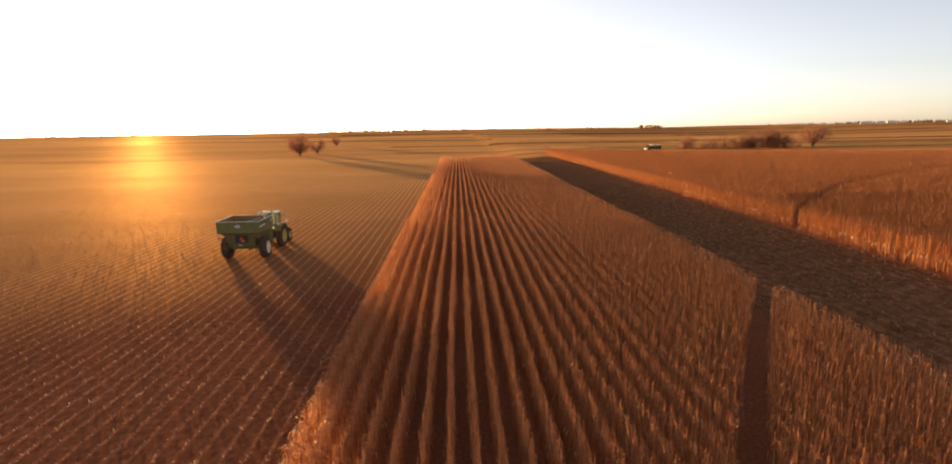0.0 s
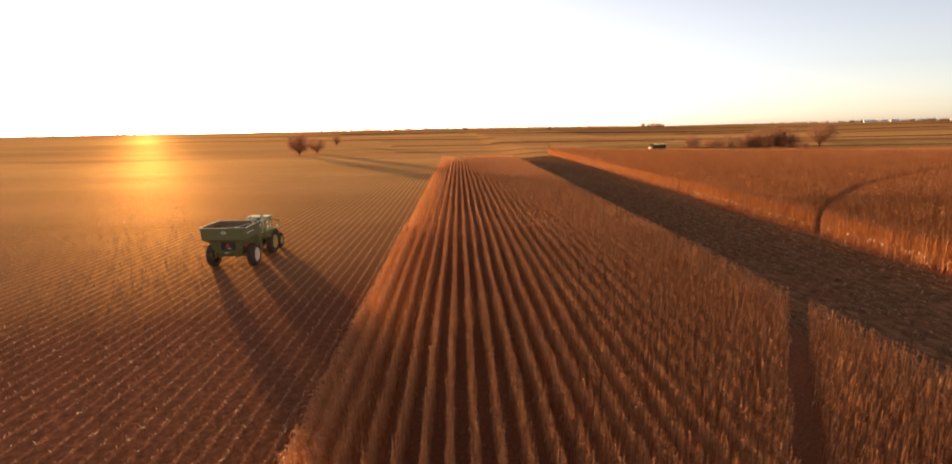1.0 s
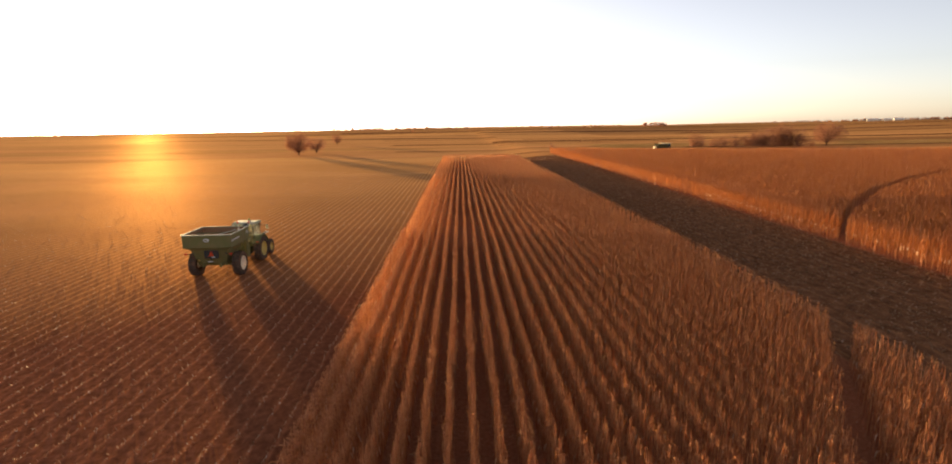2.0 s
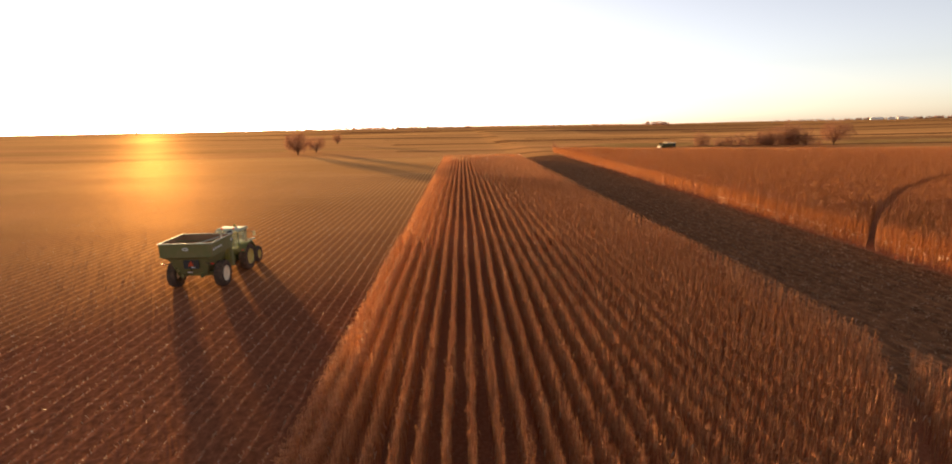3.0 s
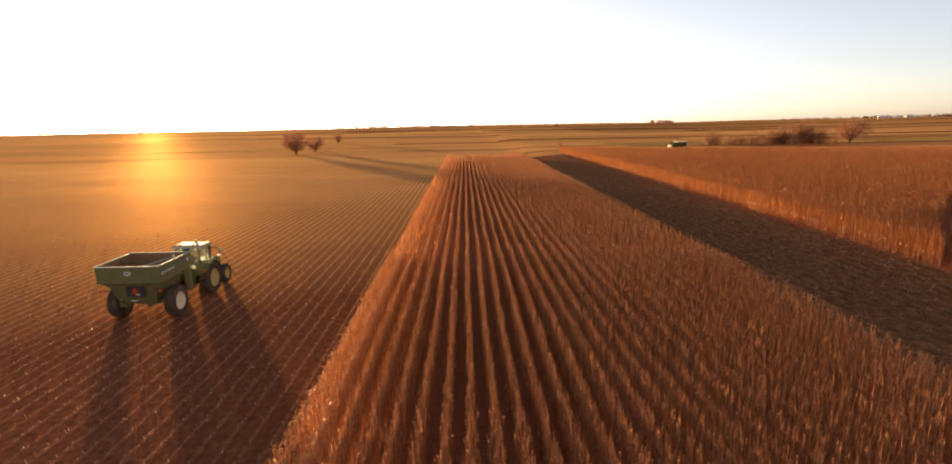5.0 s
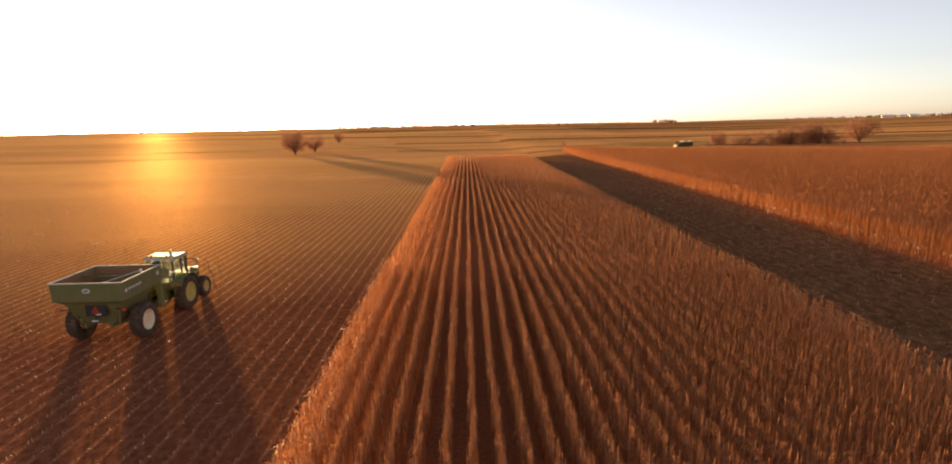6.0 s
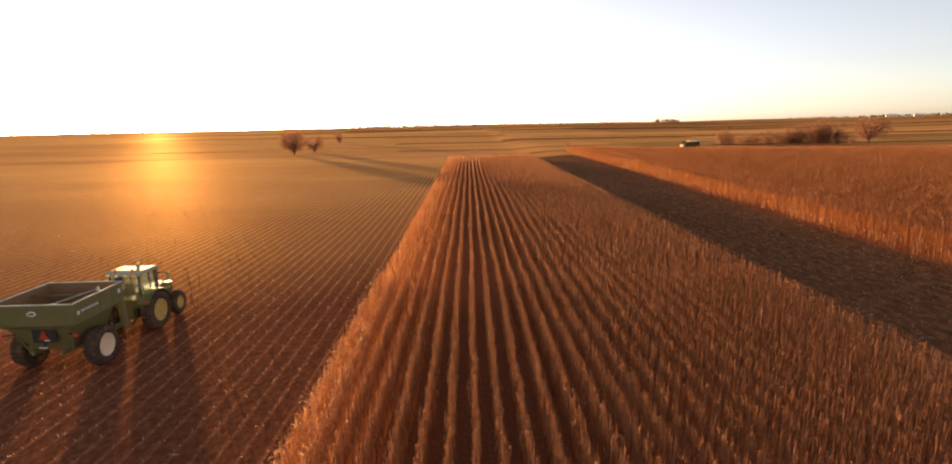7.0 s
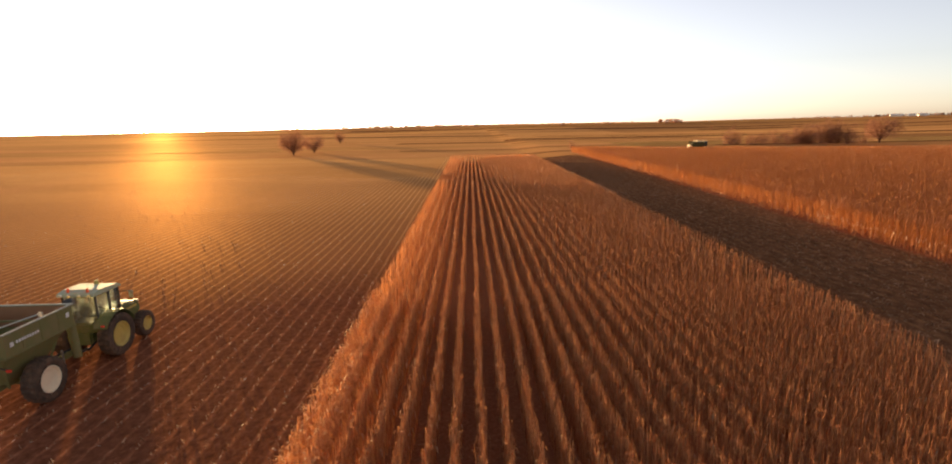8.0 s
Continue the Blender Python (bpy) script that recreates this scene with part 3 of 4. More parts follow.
def grain_cart(at):
    """Grain cart: origin on the ground under the middle of the box."""
    cart = new("grain_cart")
    W, Y0, Y1, TOP, MID = 1.70, -1.72, 1.72, 3.30, 2.42
    part("upper_box", shell((-W, W, Y0 + 0.03, Y1 - 0.03, MID), (-W - 0.02, W + 0.02, Y0, Y1, TOP), 0.03), M_CART, cart, "dusty green upright side panels")
    part("skirt", shell((-1.34, 1.34, Y0 + 0.26, Y1 - 0.26, 2.20), (-W, W, Y0 + 0.03, Y1 - 0.03, MID - 0.002), 0.03), M_CART, cart, "green skirt turning in under the panels")
    part("hopper", shell((-0.80, 0.80, -0.95, 0.95, 1.12), (-1.34, 1.34, Y0 + 0.26, Y1 - 0.26, 2.198), 0.03), M_CART, cart, "green sloping hopper sides")
    part("hopper_floor", box((0, 0, 1.10), (1.6, 1.9, 0.04), 0.005), M_CART, cart)
    part("liner", shell((-W + 0.05, W - 0.05, Y0 + 0.08, Y1 - 0.08, MID + 0.01), (-W + 0.03, W - 0.03, Y0 + 0.05, Y1 - 0.05, TOP - 0.03), 0.015), M_GRAIN_DUST, cart, "dust-browned inner walls")
    for name, c, size in (("rim_rail", (0, Y0, TOP + 0.02), (2 * W + 0.14, 0.07, 0.06)), ("rim_rail", (0, Y1, TOP + 0.02), (2 * W + 0.14, 0.07, 0.06)),
                          ("rim_rail", (-W - 0.02, 0, TOP + 0.021), (0.07, Y1 - Y0 - 0.07, 0.06)), ("rim_rail", (W + 0.02, 0, TOP + 0.021), (0.07, Y1 - Y0 - 0.07, 0.06))):
        part(name, box(c, size, 0.012), M_RAIL, cart, "worn pale top rail")
    # ribs of the side panels and the lower lip
    for s in (-1, 1):
        for y in (-0.9, 0.0, 0.9):
            part("rib", box((s * (W + 0.012), y, (TOP + MID) / 2), (0.02, 0.05, TOP - MID - 0.10), 0.005), M_CART, cart)
        part("lower_lip", box((s * (W + 0.012), 0, MID), (0.05, Y1 - Y0 - 0.02, 0.06), 0.012), M_CART, cart)
        # sloping gussets from the skirt to the axle
        part("gusset", rod((s * 1.22, Y0 + 0.34, 2.12), (s * 0.92, -0.95, 0.95), 0.05, 8), M_CART, cart)
        part("gusset", rod((s * 1.22, Y1 - 0.34, 2.12), (s * 0.92, 0.95, 0.95), 0.05, 8), M_CART, cart)
    part("lower_lip", box((0, Y0 - 0.012, MID), (2 * W + 0.04, 0.05, 0.06), 0.012), M_CART, cart)
    # rear board with the slow vehicle sign, lamps and reflectors
    board = part("lamp_board", box((0.14, Y0 + 0.30, 1.88), (1.02, 0.04, 0.66), 0.012), M_BLACK, cart, "black board on the hopper back")
    part("board_frame", box((0.14, Y0 + 0.30, 2.22), (1.10, 0.06, 0.05), 0.01), M_CART, board)
    tri = bmesh.new()
    p = [tri.verts.new(q) for q in ((-0.08, Y0 + 0.26, 1.72), (0.34, Y0 + 0.26, 1.72), (0.16, Y0 + 0.26, 2.08), (0.10, Y0 + 0.26, 2.08))]
    tri.faces.new(p)
    bmesh.ops.solidify(tri, geom=tri.faces[:], thickness=0.01)
    part("slow_vehicle_sign", tri, M_ORANGE, board, "orange red triangle sign")
    part("reflector_bar", box((0.26, Y0 + 0.255, 1.66), (0.24, 0.02, 0.06), 0.004), M_WHITE, board, "bright reflective bar")
    part("hitch_bracket", box((0.10, Y0 + 0.30, 1.46), (0.05, 0.06, 0.24), 0.008), M_BLACK, board)
    part("reflector_bar", box((0.02, Y0 + 0.28, 1.32), (0.34, 0.03, 0.06), 0.004), M_WHITE, board, "bright reflective bar")
    for s in (-1, 1):
        arm = part("lamp_arm", rod((s * 1.1, Y0 + 0.35, 1.92), (s * 1.60, Y0 + 0.16, 1.92), 0.03), M_BLACK, cart)
        part("tail_lamp", box((s * 1.60, Y0 + 0.12, 1.92), (0.20, 0.06, 0.11), 0.015), M_RED, arm, "red tail lamp")
    # badge on the rear, lettering bands on the sides
    bd = bmesh.new()
    bmesh.ops.create_cone(bd, cap_ends=True, segments=28, radius1=1, radius2=1, depth=1, matrix=Matrix.Translation((0.0, Y0 - 0.006, 2.94)) @ Matrix.Rotation(math.pi / 2, 4, "X") @ Matrix.Diagonal((0.19, 0.115, 0.014, 1)))
    badge = part("badge", bd, M_WHITE, cart, "white oval badge")
    part("badge_field", box((0.0, Y0 - 0.018, 2.94), (0.22, 0.01, 0.09), 0.003), M_CART, badge)
    for s in (-1, 1):
        x = s * (W + 0.03)
        part("decal", box((x, -1.42, 2.86), (0.012, 0.16, 0.16), 0.003), M_WHITE, cart, "white square decal")
        for i in range(9):
            part("lettering_bar", box((x, -1.18 + 0.125 * i, 2.88), (0.012, 0.085, 0.10), 0.003), M_WHITE, cart, "white lettering, unreadable")
        part("decal", box((x, 1.40, 2.96), (0.012, 0.18, 0.20), 0.003), M_WHITE, cart, "white square decal")
    # inside: slide bar, cross brace and lamp
    part("slide_bar", rod((0.80, Y0 + 0.06, TOP + 0.01), (1.05, Y1 - 0.7, TOP - 0.10), 0.03), M_RAIL, cart, "pale bar across the open box")
    part("cross_brace", box((0, 0.45, TOP - 0.22), (2 * W - 0.1, 0.07, 0.07), 0.01), M_CART, cart)
    lamp = part("inside_lamp", box((W - 0.14, 0.25, TOP + 0.10), (0.13, 0.09, 0.20), 0.02), M_CREAM, cart, "pale work lamp on the rim")
    part("lamp_foot", rod((W - 0.14, 0.25, TOP - 0.02), (W - 0.14, 0.25, TOP + 0.02), 0.03, 8), M_BLACK, lamp)
    # folded auger on the front corner
    auger = part("auger_tube", rod((W - 0.25, Y1 + 0.26, 0.9), (W - 0.45, Y1 + 0.28, 3.25), 0.17, 16), M_CART, cart, "green folding auger tube")
    part("spout", rod((W - 0.45, Y1 + 0.28, 3.25), (W - 0.15, Y1 + 0.38, 3.32), 0.16, 14), M_BLACK, auger)
    # ladder on the front
    ladder = part("ladder", box((-0.9, Y1 + 0.06, 1.9), (0.05, 0.05, 1.7), 0.01), M_CART, cart)
    part("ladder_rail", box((-0.5, Y1 + 0.06, 1.9), (0.05, 0.05, 1.7), 0.01), M_CART, ladder)
    for i in range(5):
        part("rung", rod((-0.9, Y1 + 0.06, 1.2 + 0.33 * i), (-0.5, Y1 + 0.06, 1.2 + 0.33 * i), 0.018, 6), M_CART, ladder)
    # frame, axle, tongue
    part("axle", box((0, -0.10, 0.88), (3.0, 0.24, 0.26), 0.02), M_CART, cart)
    for s in (-1, 1):
        part("frame_beam", box((s * 0.62, 0.25, 0.98), (0.14, 3.0, 0.22), 0.02), M_CART, cart)
    part("tongue", box((0.35, 2.45, 0.62), (0.24, 2.0, 0.22), 0.02), M_CART, cart)
    part("drive_shaft", rod((0.30, 1.7, 0.86), (0.40, 3.3, 0.80), 0.05, 10), M_BLACK, cart)
    part("jack", rod((0.55, 2.3, 0.25), (0.55, 2.3, 1.05), 0.05), M_STEEL, cart)
    for s in (-1, 1):
        wheel(cart, (s * 1.58, -0.10, 0.88), 0.90, 0.62, 0.50, M_CREAM, s, "pale wheel rim")
    tagged(cart, "green grain cart with white rims on the stubble", "grain cart")
    cart.matrix_world = at
    return cart


def tractor(at):
    """Tractor: origin on the ground under the rear axle, nose to +y."""
    t = new("tractor")
    part("hood", prism([(0.75, 1.10), (0.75, 1.85), (2.1, 1.78), (2.65, 1.62), (2.75, 1.15), (2.4, 1.0)], -0.42, 0.42, 0.06), M_GREEN, t, "green engine hood")
    part("grille", box((0, 2.74, 1.36), (0.62, 0.06, 0.42), 0.02), M_BLACK, t)
    for s in (-1, 1):
        part("headlight", box((s * 0.27, 2.70, 1.62), (0.22, 0.10, 0.09), 0.02), M_CHROME, t, "clear headlight")
        part("hood_stripe", box((s * 0.425, 1.7, 1.48), (0.012, 1.5, 0.10), 0.003), M_YELLOW, t, "yellow side stripe")
    part("chassis", box((0, 1.15, 0.88), (0.60, 3.1, 0.44), 0.05), M_GREEN, t)
    part("rear_axle", rod((-1.05, 0, 0.95), (1.05, 0, 0.95), 0.16, 14), M_GREEN, t)
    part("front_axle", rod((-0.80, 2.22, 0.62), (0.80, 2.22, 0.62), 0.10, 12), M_GREEN, t)
    part("gearbox", box((0, -0.2, 0.95), (0.72, 0.9, 0.62), 0.08), M_GREEN, t)
    part("drawbar", box((0, -0.85, 0.48), (0.14, 0.7, 0.08), 0.01), M_STEEL, t)
    for s in (-1, 1):
        part("lift_arm", rod((s * 0.35, -0.4, 0.75), (s * 0.42, -1.05, 0.62), 0.045), M_BLACK, t)
    # cab: floor, posts, panes, roof
    part("cab_base", box((0, 0.15, 1.42), (1.42, 1.50, 0.42), 0.06), M_GREEN, t)
    posts = [(-0.72, -0.58), (0.72, -0.58), (-0.76, 0.20), (0.76, 0.20), (-0.62, 0.86), (0.62, 0.86)]
    for x, y in posts:
        part("cab_post", rod((x, y, 1.55), (x * 0.97, y * 0.97, 2.86), 0.045, 8), M_BLACK, t)
    for name, c, size in (("rear_window", (0, -0.585, 2.22), (1.34, 0.012, 1.14)), ("windscreen", (0, 0.865, 2.22), (1.14, 0.012, 1.14)),
                          ("door_pane", (-0.735, 0.52, 2.22), (0.012, 0.56, 1.14)), ("door_pane", (0.735, 0.52, 2.22), (0.012, 0.56, 1.14)),
                          ("side_pane", (-0.735, -0.18, 2.22), (0.012, 0.66, 1.14)), ("side_pane", (0.735, -0.18, 2.22), (0.012, 0.66, 1.14))):
        pane = part(name, box(c, size, 0.0), M_GLASS, t, "tinted cab glass")
        pane.visible_shadow = False
    part("seat", box((0, 0.0, 1.85), (0.52, 0.50, 0.14), 0.04), M_BLACK, t)
    part("seat_back", box((0, -0.24, 2.15), (0.50, 0.14, 0.56), 0.05), M_BLACK, t)
    part("steering_wheel", rod((0, 0.48, 2.02), (0, 0.50, 2.05), 0.20, 18), M_BLACK, t)
    roof = part("roof", prism([(-0.78, 2.86), (-0.70, 3.00), (-0.35, 3.08), (0.75, 3.05), (0.98, 2.96), (1.02, 2.86)], -0.84, 0.84, 0.04), M_ROOF, t, "pale green cab roof shining in the sun")
    for x in (-0.42, 0.42):
        part("beacon", rod((x, -0.55, 3.02), (x, -0.55, 3.20), 0.06, 12, r2=0.045), M_ORANGE, roof, "amber beacon")
    for x in (-0.62, -0.22, 0.22, 0.62):
        part("work_lamp", box((x, -0.80, 2.93), (0.16, 0.07, 0.09), 0.015), M_CHROME, roof)
    part("antenna", rod((0.0, 0.62, 3.05), (0.0, 0.62, 3.22), 0.10, 16, r2=0.07), M_YELLOW, roof, "yellow receiver dome")
    for s in (-1, 1):
        arm = part("mirror_arm", rod((s * 0.74, 0.86, 2.62), (s * 1.22, 1.00, 2.62), 0.02, 6), M_BLACK, t)
        part("mirror", box((s * 1.22, 0.98, 2.45), (0.20, 0.05, 0.34), 0.02), M_CHROME, arm, "side mirror glinting")
        rail = part("light_arm", rod((s * 0.66, 0.90, 2.05), (s * 1.10, 1.05, 2.05), 0.02, 6), M_BLACK, t)
        part("side_lamp", box((s * 1.12, 1.04, 2.05), (0.24, 0.10, 0.12), 0.02), M_CHROME, rail, "bright front lamp")
    part("exhaust", rod((0.60, 1.02, 1.7), (0.60, 1.02, 2.95), 0.06, 12), M_BLACK, t)
    part("fuel_tank", box((-0.68, 0.75, 0.98), (0.42, 1.1, 0.50), 0.10), M_BLACK, t)
    for i in range(3):
        part("step", box((-0.90, 0.85, 0.55 + 0.28 * i), (0.30, 0.26, 0.03), 0.006), M_BLACK, t)
    # fenders arch over the rear wheels
    for s in (-1, 1):
        bm = bmesh.new()
        rings = []
        for i in range(9):
            a = radians(20 + 130 * i / 8)
            y, z = 1.06 * math.cos(a), 0.95 + 1.06 * math.sin(a)
            rings.append([bm.verts.new((x, y + dy, z + dz)) for x, dy, dz in ((s * 0.66, 0, 0), (s * 1.26, 0, 0), (s * 1.26, 0, 0.04), (s * 0.66, 0, 0.04))])
        for p, q in zip(rings[:-1], rings[1:]):
            for i in range(4):
                bm.faces.new((p[i], p[(i + 1) % 4], q[(i + 1) % 4], q[i]))
        bm.faces.new(rings[0]), bm.faces.new(rings[-1][::-1])
        fender = part("fender", bm, M_GREEN, t)
        part("tail_lamp", box((s * 1.1, -0.93, 1.62), (0.16, 0.06, 0.08), 0.01), M_RED, fender, "red tail lamp")
        wheel(t, (s * 1.00, 0, 0.95), 0.95, 0.56, 0.52, M_YELLOW, s, "yellow wheel rim")
        wheel(t, (s * 0.82, 2.22, 0.62), 0.62, 0.42, 0.32, M_YELLOW, s, "yellow wheel rim")
    tagged(t, "green farm tractor with yellow rims pulling a grain cart", "tractor")
    t.matrix_world = at
    return t


def combine(at):
    """Combine harvester: origin on the ground under the middle, nose to +y."""
    c = new("combine_harvester")
    part("body", prism([(-3.2, 1.3), (-3.3, 2.3), (-2.2, 2.85), (1.4, 2.95), (1.5, 1.2), (-0.5, 0.9)], -1.35, 1.35, 0.08), M_COMBINE, c, "green body panels")
    part("grain_tank", shell((-1.05, 1.05, -1.0, 0.6, 2.90), (-1.3, 1.3, -1.3, 0.8, 3.35), 0.05), M_CREAM, c, "pale dusty flared tank extensions")
    part("cab_frame", box((0, 2.2, 1.75), (1.7, 1.4, 0.4), 0.05), M_COMBINE, c)
    part("cab", box((0, 2.25, 2.45), (1.6, 1.3, 1.1), 0.10), M_BLACK, c)
    part("cab_roof", box((0, 2.2, 3.08), (1.8, 1.6, 0.20), 0.06), M_CREAM, c, "white cab roof")
    part("feeder_house", prism([(2.2, 0.9), (2.2, 1.6), (3.9, 0.8), (3.9, 0.4)], -0.6, 0.6, 0.03), M_COMBINE, c)
    part("unloading_auger", rod((-1.4, 0.9, 2.7), (-1.5, -2.7, 2.9), 0.18, 14), M_COMBINE, c)
    part("straw_hood", box((0, -3.5, 1.6), (1.6, 0.7, 0.9), 0.10), M_CREAM, c, "pale rear spreader hood")
    head = part("header", box((0, 4.4, 0.75), (6.0, 0.7, 0.8), 0.05), M_COMBINE, c)
    for i in range(8):
        x = -2.66 + 0.76 * i
        part("snout", rod((x, 4.7, 0.6), (x, 5.9, 0.2), 0.24, 10, r2=0.03), M_YELLOW, head, "yellow row snout")
    part("ladder", box((-1.25, 2.2, 1.1), (0.08, 0.5, 1.3), 0.01), M_YELLOW, c)
    for s in (-1, 1):
        wheel(c, (s * 1.65, 1.2, 0.95), 0.95, 0.75, 0.5, M_YELLOW, s, "yellow wheel rim")
        wheel(c, (s * 1.4, -2.5, 0.65), 0.65, 0.45, 0.34, M_YELLOW, s, "yellow wheel rim")
    tagged(c, "distant green combine harvester working beyond the maize", "combine harvester")
    c.matrix_world = at
    return c


grain_cart(pose(-18.5, 46.20, 0.0, 0, 0, 0.5))
tractor(pose(-17.95, 50.55, 0.0, 0, 0, -1.0) @ Matrix.Scale(1.06, 4))
combine(pose(70.0, 196.0, float(ground_z(70.0, 196.0)), 0, 0, -75) @ Matrix.Scale(0.92, 4))

# ---- trees ----


def bare_tree(name, x, y, height, spread, stems, seed, label, twigs=5200, category="tree"):
    """Autumn tree or shrub: limbs spread through a lumpy crown of thin twigs with a few last leaves."""
    rng = np.random.default_rng(seed)
    wood, crown, tips = Heap(), Heap(), []
    shrub = stems > 4
    mid = np.array((0, 0, height * (0.50 if shrub else 0.56)))
    half = np.array((spread * 0.5 * height, spread * 0.5 * height, height * (0.48 if shrub else 0.44)))
    r0 = height * (0.012 if shrub else 0.026)
    fork = np.array((0, 0, height * (0.02 if shrub else 0.10)))
    if not shrub:
        for i in range(stems):
            a = 6.28 * i / stems
            wood.add(*tube([(0.12 * math.cos(a) * (stems > 1), 0.12 * math.sin(a) * (stems > 1), -0.2), fork + (0.10 * math.cos(a), 0.10 * math.sin(a), 0)], (r0 * 1.15, r0 * 0.85), 7))
    limbs = 14 if not shrub else stems + 6
    for i in range(limbs):
        a = 6.28 * (i + rng.uniform(0, 0.7)) / limbs
        el = rng.uniform(-0.4, 1.35)
        d = np.array((math.cos(a) * math.cos(el), math.sin(a) * math.cos(el), math.sin(el)))
        e = mid + d * half * rng.uniform(0.6, 0.92)
        s0 = fork + (np.array((math.cos(a), math.sin(a), 0)) * (0.25 if shrub else 0.05))
        q = s0 + (e - s0) * 0.45 + rng.normal(0, 0.03 * height, 3) + (0, 0, 0.04 * height)
        wood.add(*tube([s0, q, e], (r0 * 0.6, r0 * 0.4, r0 * 0.12), 5))
        for j in range(7):
            t = rng.uniform(0.25, 1.0)
            p = s0 + (q - s0) * t * 2 if t < 0.5 else q + (e - q) * (t * 2 - 1)
            n = rng.normal(0, 1, 3) + d * 0.8 + (0, 0, 0.5)
            n /= np.linalg.norm(n)
            k = p + n * height * rng.uniform(0.10, 0.22)
            wood.add(*tube([p, (p + k) / 2 + rng.normal(0, 0.01 * height, 3), k], (r0 * 0.22, r0 * 0.14, r0 * 0.05), 3))
            tips += [(p + k) / 2, k]
    ball = rng.normal(0, 1, (len(tips), 3))
    ball *= rng.uniform(0.55, 0.95, len(tips))[:, None] / np.linalg.norm(ball, axis=1)[:, None]
    tips = np.concatenate([np.array(tips), mid + ball * half]) if name == "tree" else np.array(tips)
    pick = tips[rng.integers(len(tips), size=twigs)] + rng.normal(0, 0.06 * height, (twigs, 3))
    if shrub:
        pick[::2, 2] *= rng.uniform(0.1, 1.0, len(pick[::2]))
    pick[:, 2] = np.maximum(pick[:, 2], 0.05 * height)
    way = pick - mid + rng.normal(0, 0.35 * height, (twigs, 3)) + (0, 0, 0.1 * height)
    way /= np.linalg.norm(way, axis=1)[:, None]
    for o, n in zip(pick, way):
        l = height * rng.uniform(0.03, 0.085)
        side = np.cross(n, rng.normal(0, 1, 3))
        side /= np.linalg.norm(side) + 1e-6
        w = height * rng.uniform(0.004, 0.010)
        crown.add(*strip([o, o + n * l * 0.6 + rng.normal(0, 0.006 * height, 3), o + n * l], [w, w * 1.3, w * 0.4], side))
    ob = new(name)
    for pn, h, mat, lab in (("trunk", wood, M_BARK, "dark forked trunk and limbs"), ("crown", crown, M_TWIG, "ragged brown twigs")):
        v, f, _ = h.arrays()
        child = new(pn, quad_mesh(pn, v, f, [mat]))
        child.parent = ob
        tagged(child, lab)
    tagged(ob, label, category)
    ob.matrix_world = pose(x, y, float(ground_z(x, y)), 0, 0, rng.uniform(0, 360))
    return ob


bare_tree("tree", 145.2, 222.0, 8.9, 1.50, 3, 41, "large bare spreading tree beside the far field")
bare_tree("tree", -65.0, 229.0, 8.4, 1.25, 3, 42, "lone round tree in the hazy stubble", 6500)
bare_tree("tree", -62.5, 247.0, 7.0, 1.25, 3, 43, "smaller round tree beyond the stubble", 4500)
bare_tree("tree", -78.0, 358.0, 6.6, 1.0, 2, 44, "small far tree on the open field", 2600)
for x, y, h, sp, sd in ((96.0, 231, 4.9, 1.2, 51), (98.4, 230.5, 4.2, 1.1, 64), (104, 230, 4.4, 1.2, 53), (107.5, 229.5, 4.2, 1.3, 52), (111.5, 228.5, 4.6, 1.3, 54), (115.5, 227, 4.6, 1.3, 68),
                        (118.0, 225.0, 5.8, 1.2, 55), (121, 224.0, 7.0, 1.1, 65), (119.5, 226.5, 4.6, 1.4, 66), (125.0, 223, 8.0, 1.2, 56), (127.6, 222, 7.4, 1.1, 67), (130.0, 221.5, 7.9, 1.1, 57),
                        (132.8, 220, 5.6, 1.2, 58), (138.0, 220, 2.4, 1.6, 59)):
    ob = bare_tree("shrub", x, y, h * 1.18, sp, 6, sd, "leafless brown shrub in the hedge line", 2800, "shrub")
    tagged(ob, group="hedge line")
bare_tree("shrub", 35.6, 222.5, 3.4, 0.9, 5, 60, "lone brown shrub at the field end", 1300, "shrub")

for px_, py_, h, sd in ((237, 572, 5.0, 61), (256, 566, 6.0, 62), (-78, 905, 8.0, 63)):
    bare_tree("shrub", px_, py_, h, 0.9, 5, sd, "small dark shrub far across the open fields", 700, "shrub")

# ---- far woods and farm ----


def far_wood(name, x, y, length, depth, height, number, seed, label, turn=0.0):
    """A far line of trees: many upright ragged clumps of twigs."""
    rng = np.random.default_rng(seed)
    h = Heap()
    for i in range(number):
        u, w = rng.uniform(-0.5, 0.5) * length, rng.uniform(-0.5, 0.5) * depth
        px, py = x + u * math.cos(turn) - w * math.sin(turn), y + u * math.sin(turn) + w * math.cos(turn)
        t = height * rng.uniform(0.5, 1.0) * (1 - 0.5 * abs(2 * u / length) ** 3)
        z = float(ground_z(px, py))
        for j in range(14):
            a, r = rng.uniform(0, 6.28), t * rng.uniform(0.05, 0.38)
            c = np.array((px + math.cos(a) * r, py + math.sin(a) * r, z + t * rng.uniform(0.05, 0.95)))
            s = t * rng.uniform(0.10, 0.22)
            n = np.array((math.cos(a), math.sin(a), 0.0))
            h.add(*strip([c - (0, 0, s), c + (0, 0, 0.1 * s), c + (0, 0, s)], [s * 0.8, s * 1.8, s * 0.5], np.cross(n, (0, 0, 1))))
    v, f, _ = h.arrays()
    return tagged(new(name, quad_mesh(name, v, f, [M_TWIG])), label, "woods", kind="stuff")


def polar(az, d):
    return d * math.sin(radians(az)), d * math.cos(radians(az))


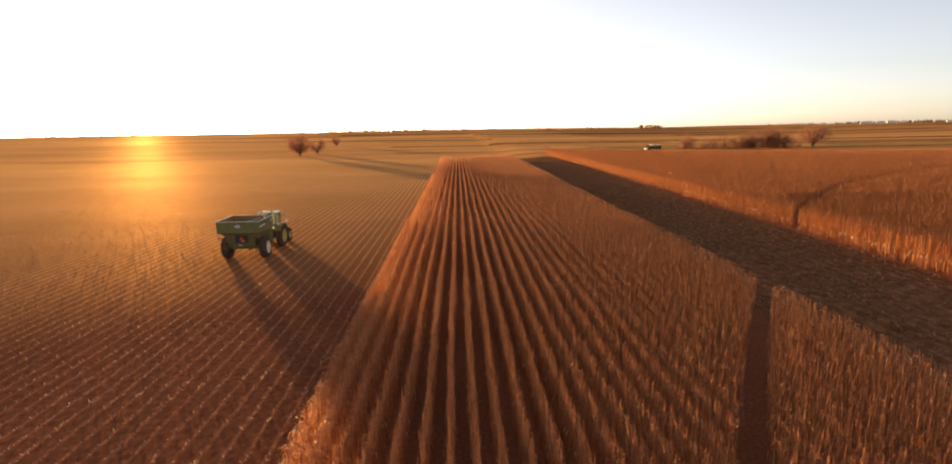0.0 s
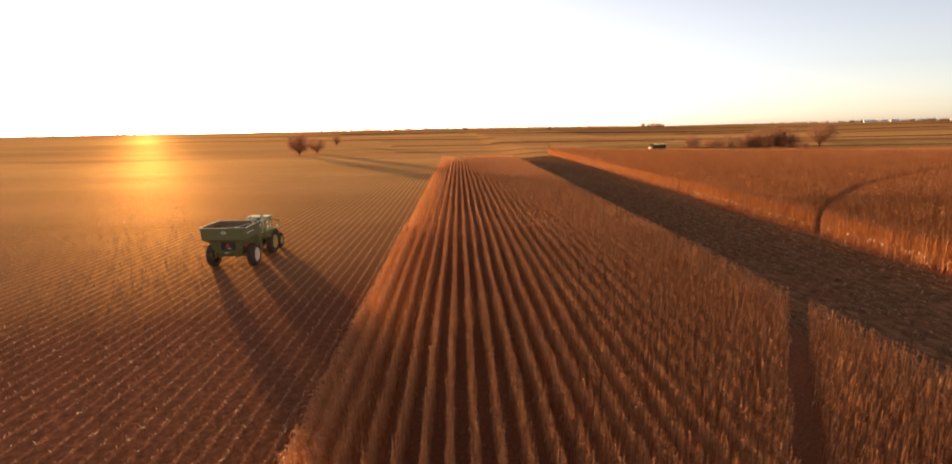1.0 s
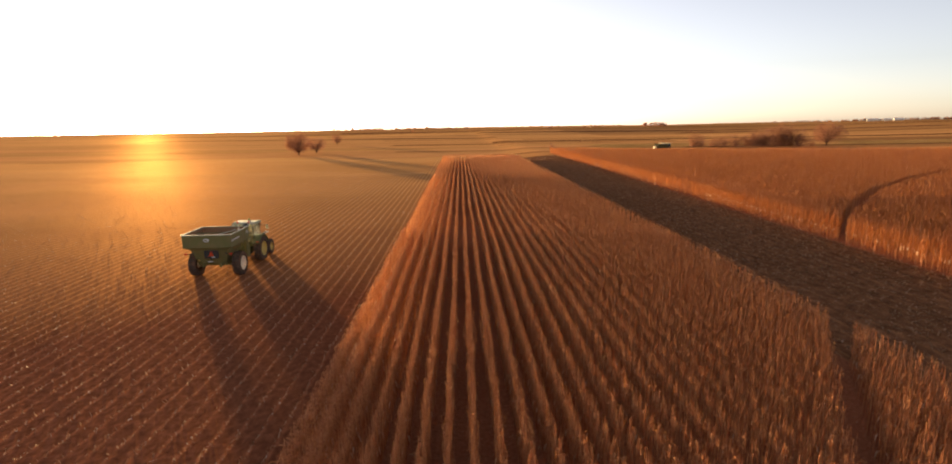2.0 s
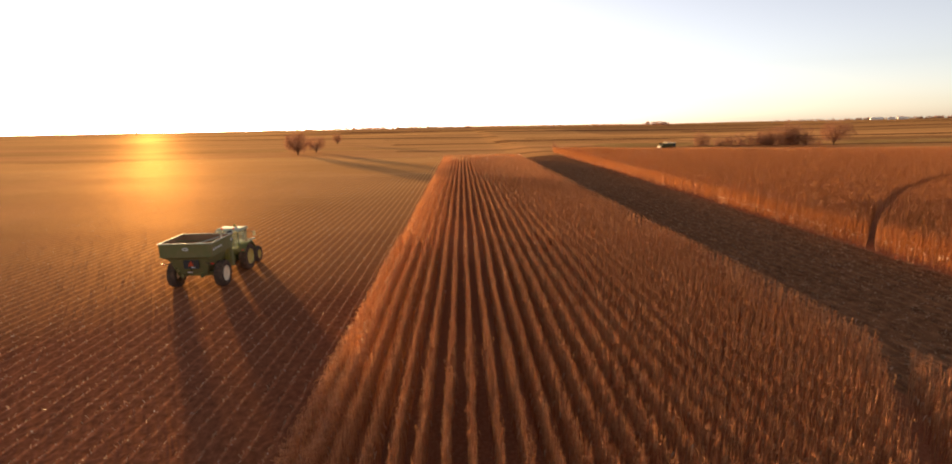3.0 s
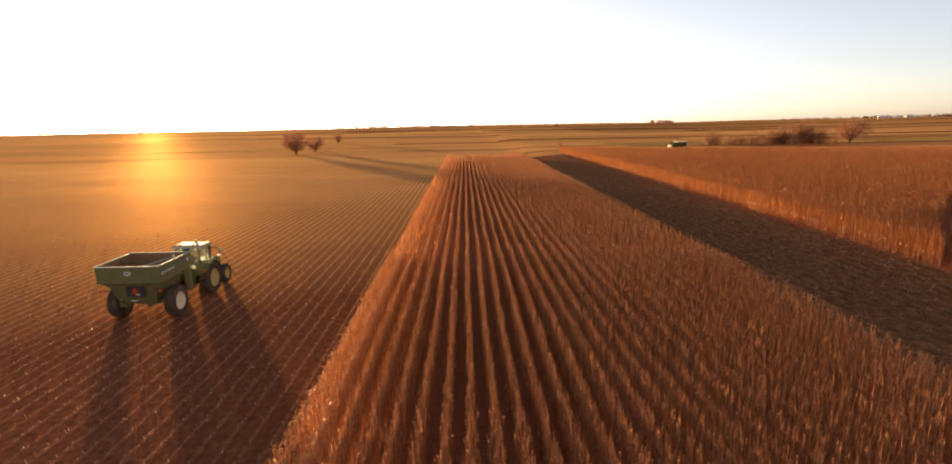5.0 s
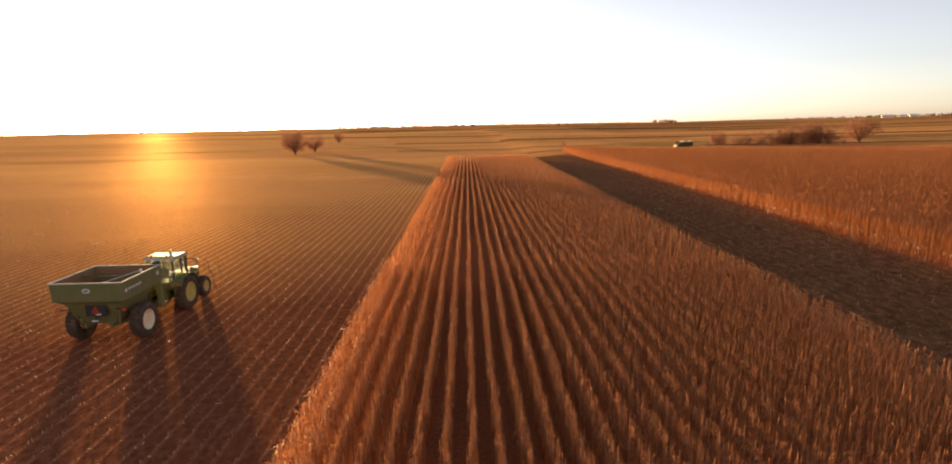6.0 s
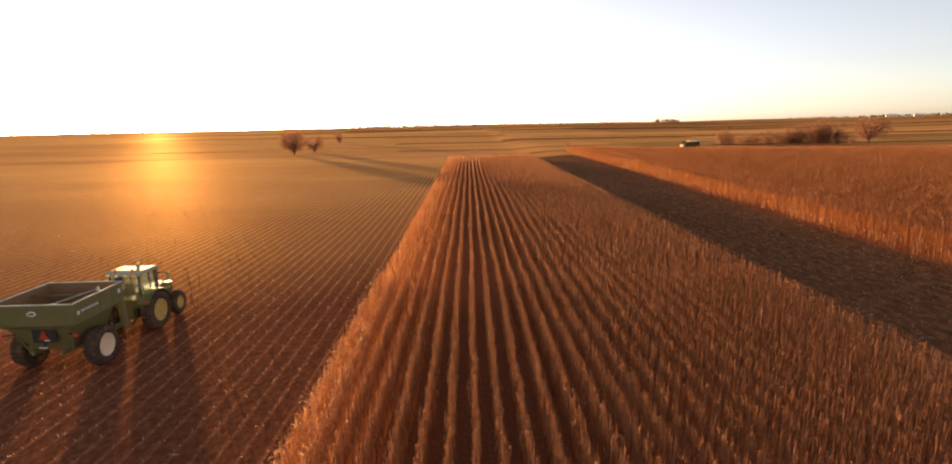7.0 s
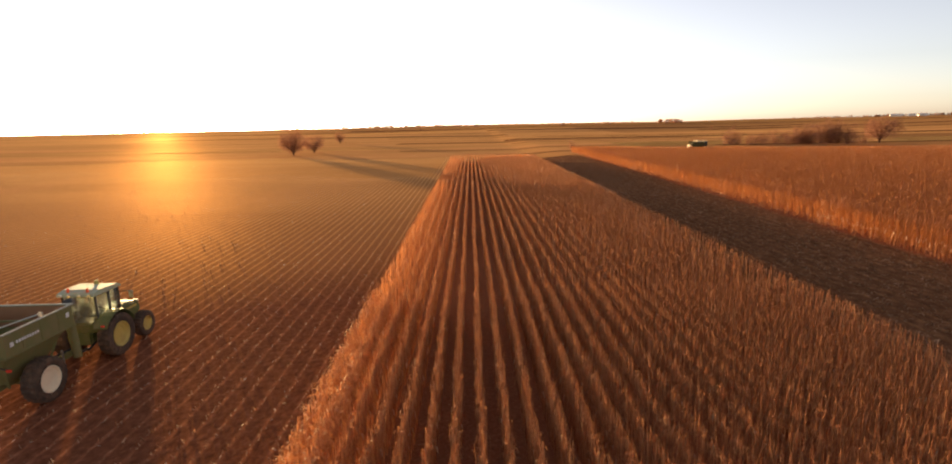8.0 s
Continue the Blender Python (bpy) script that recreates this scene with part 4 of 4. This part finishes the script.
for i, (az, d, length, height, number) in enumerate(((0.8, 1300, 26, 7, 14), (9.5, 1200, 40, 6, 16), (13.5, 1250, 50, 6, 20), (15.5, 1500, 40, 6, 12), (19.2, 1100, 55, 8, 30), 
                                                      (30.0, 1450, 30, 5, 8), (-12.0, 1600, 420, 8, 170), (-6.0, 1750, 300, 7, 130), (-1.5, 1750, 240, 6, 90), (5.0, 1750, 240, 5, 70),
                                                      (-35.0, 1700, 220, 8, 50), (33.5, 1560, 190, 4.5, 110), (39.0, 1560, 260, 6, 160), (43.5, 1540, 220, 5, 130), (50.0, 1500, 300, 5, 100), (-30.0, 1700, 120, 7, 30))):
    fx_, fy_ = polar(az, d)
    far_wood("far_woods", fx_, fy_, length, 14, height, number, 200 + i, "dark low line of far trees on the horizon", -radians(az))


def shed(x, y, length, width, wall_h, roof_h, turn, label):
    b = new("farm_shed")
    part("wall", box((0, 0, wall_h / 2 - 0.5), (length, width, wall_h + 1.0), 0.0), M_SHED, b, "white metal walls")
    bm = bmesh.new()
    L, w = length / 2 + 0.4, width / 2 + 0.5
    v = [bm.verts.new(p) for p in ((-L, -w, wall_h - 0.1), (L, -w, wall_h - 0.1), (L, w, wall_h - 0.1), (-L, w, wall_h - 0.1), (-L, 0, wall_h + roof_h), (L, 0, wall_h + roof_h))]
    for f in ((0, 1, 5, 4), (2, 3, 4, 5), (0, 4, 3), (1, 2, 5), (3, 2, 1, 0)):
        bm.faces.new([v[i] for i in f])
    part("roof", bm, M_SHED, b, "pale metal gable roof")
    part("door", box((length * 0.2, -width / 2 - 0.05, wall_h * 0.42), (4.5, 0.1, wall_h * 0.84), 0.02), M_SHED, b)
    tagged(b, label, "farm building")
    b.matrix_world = pose(x, y, float(ground_z(x, y)) + 0.3, 0, 0, turn)


for az, d, length, width, wall_h, roof_h, turn in ((36.9, 1500, 22, 12, 3.0, 1.6, -32), (37.9, 1490, 12, 10, 2.6, 1.4, -40), (38.6, 1510, 16, 10, 2.6, 1.4, -30), (42.3, 1500, 12, 9, 2.6, 1.4, -35)):
    sx, sy = polar(az, d)
    shed(sx, sy, length, width, wall_h, roof_h, turn, "white gabled farm shed before far trees")

# ---- single plants of the nearest stretch ----
LEAF_SET = []
for v, f, m in RICH[1:16:2]:
    LEAF_SET.append([quad_mesh("maize_" + pn, v, f[m == i], [MAIZE[i]]) for i, pn in enumerate(("leaves", "stalk", "ear"))])
nrng = np.random.default_rng(77)
for k in range(-2, 3):
    for y in np.arange(NEAR_Y[0], NEAR_Y[1], 0.085):
        a, b, c = LEAF_SET[nrng.integers(8)]
        plant = new("maize_plant", b)
        plant.matrix_world = pose(k * ROW + nrng.normal(0, 0.03), y + nrng.uniform(-0.04, 0.04), -0.01, nrng.normal(0, 2), nrng.normal(0, 2), nrng.uniform(0, 360))
        new("foliage", a).parent = plant
        new("ear", c).parent = plant
        tagged(plant, "dry maize plant with hanging leaves and one ear", "maize plant", "plants of the standing block")
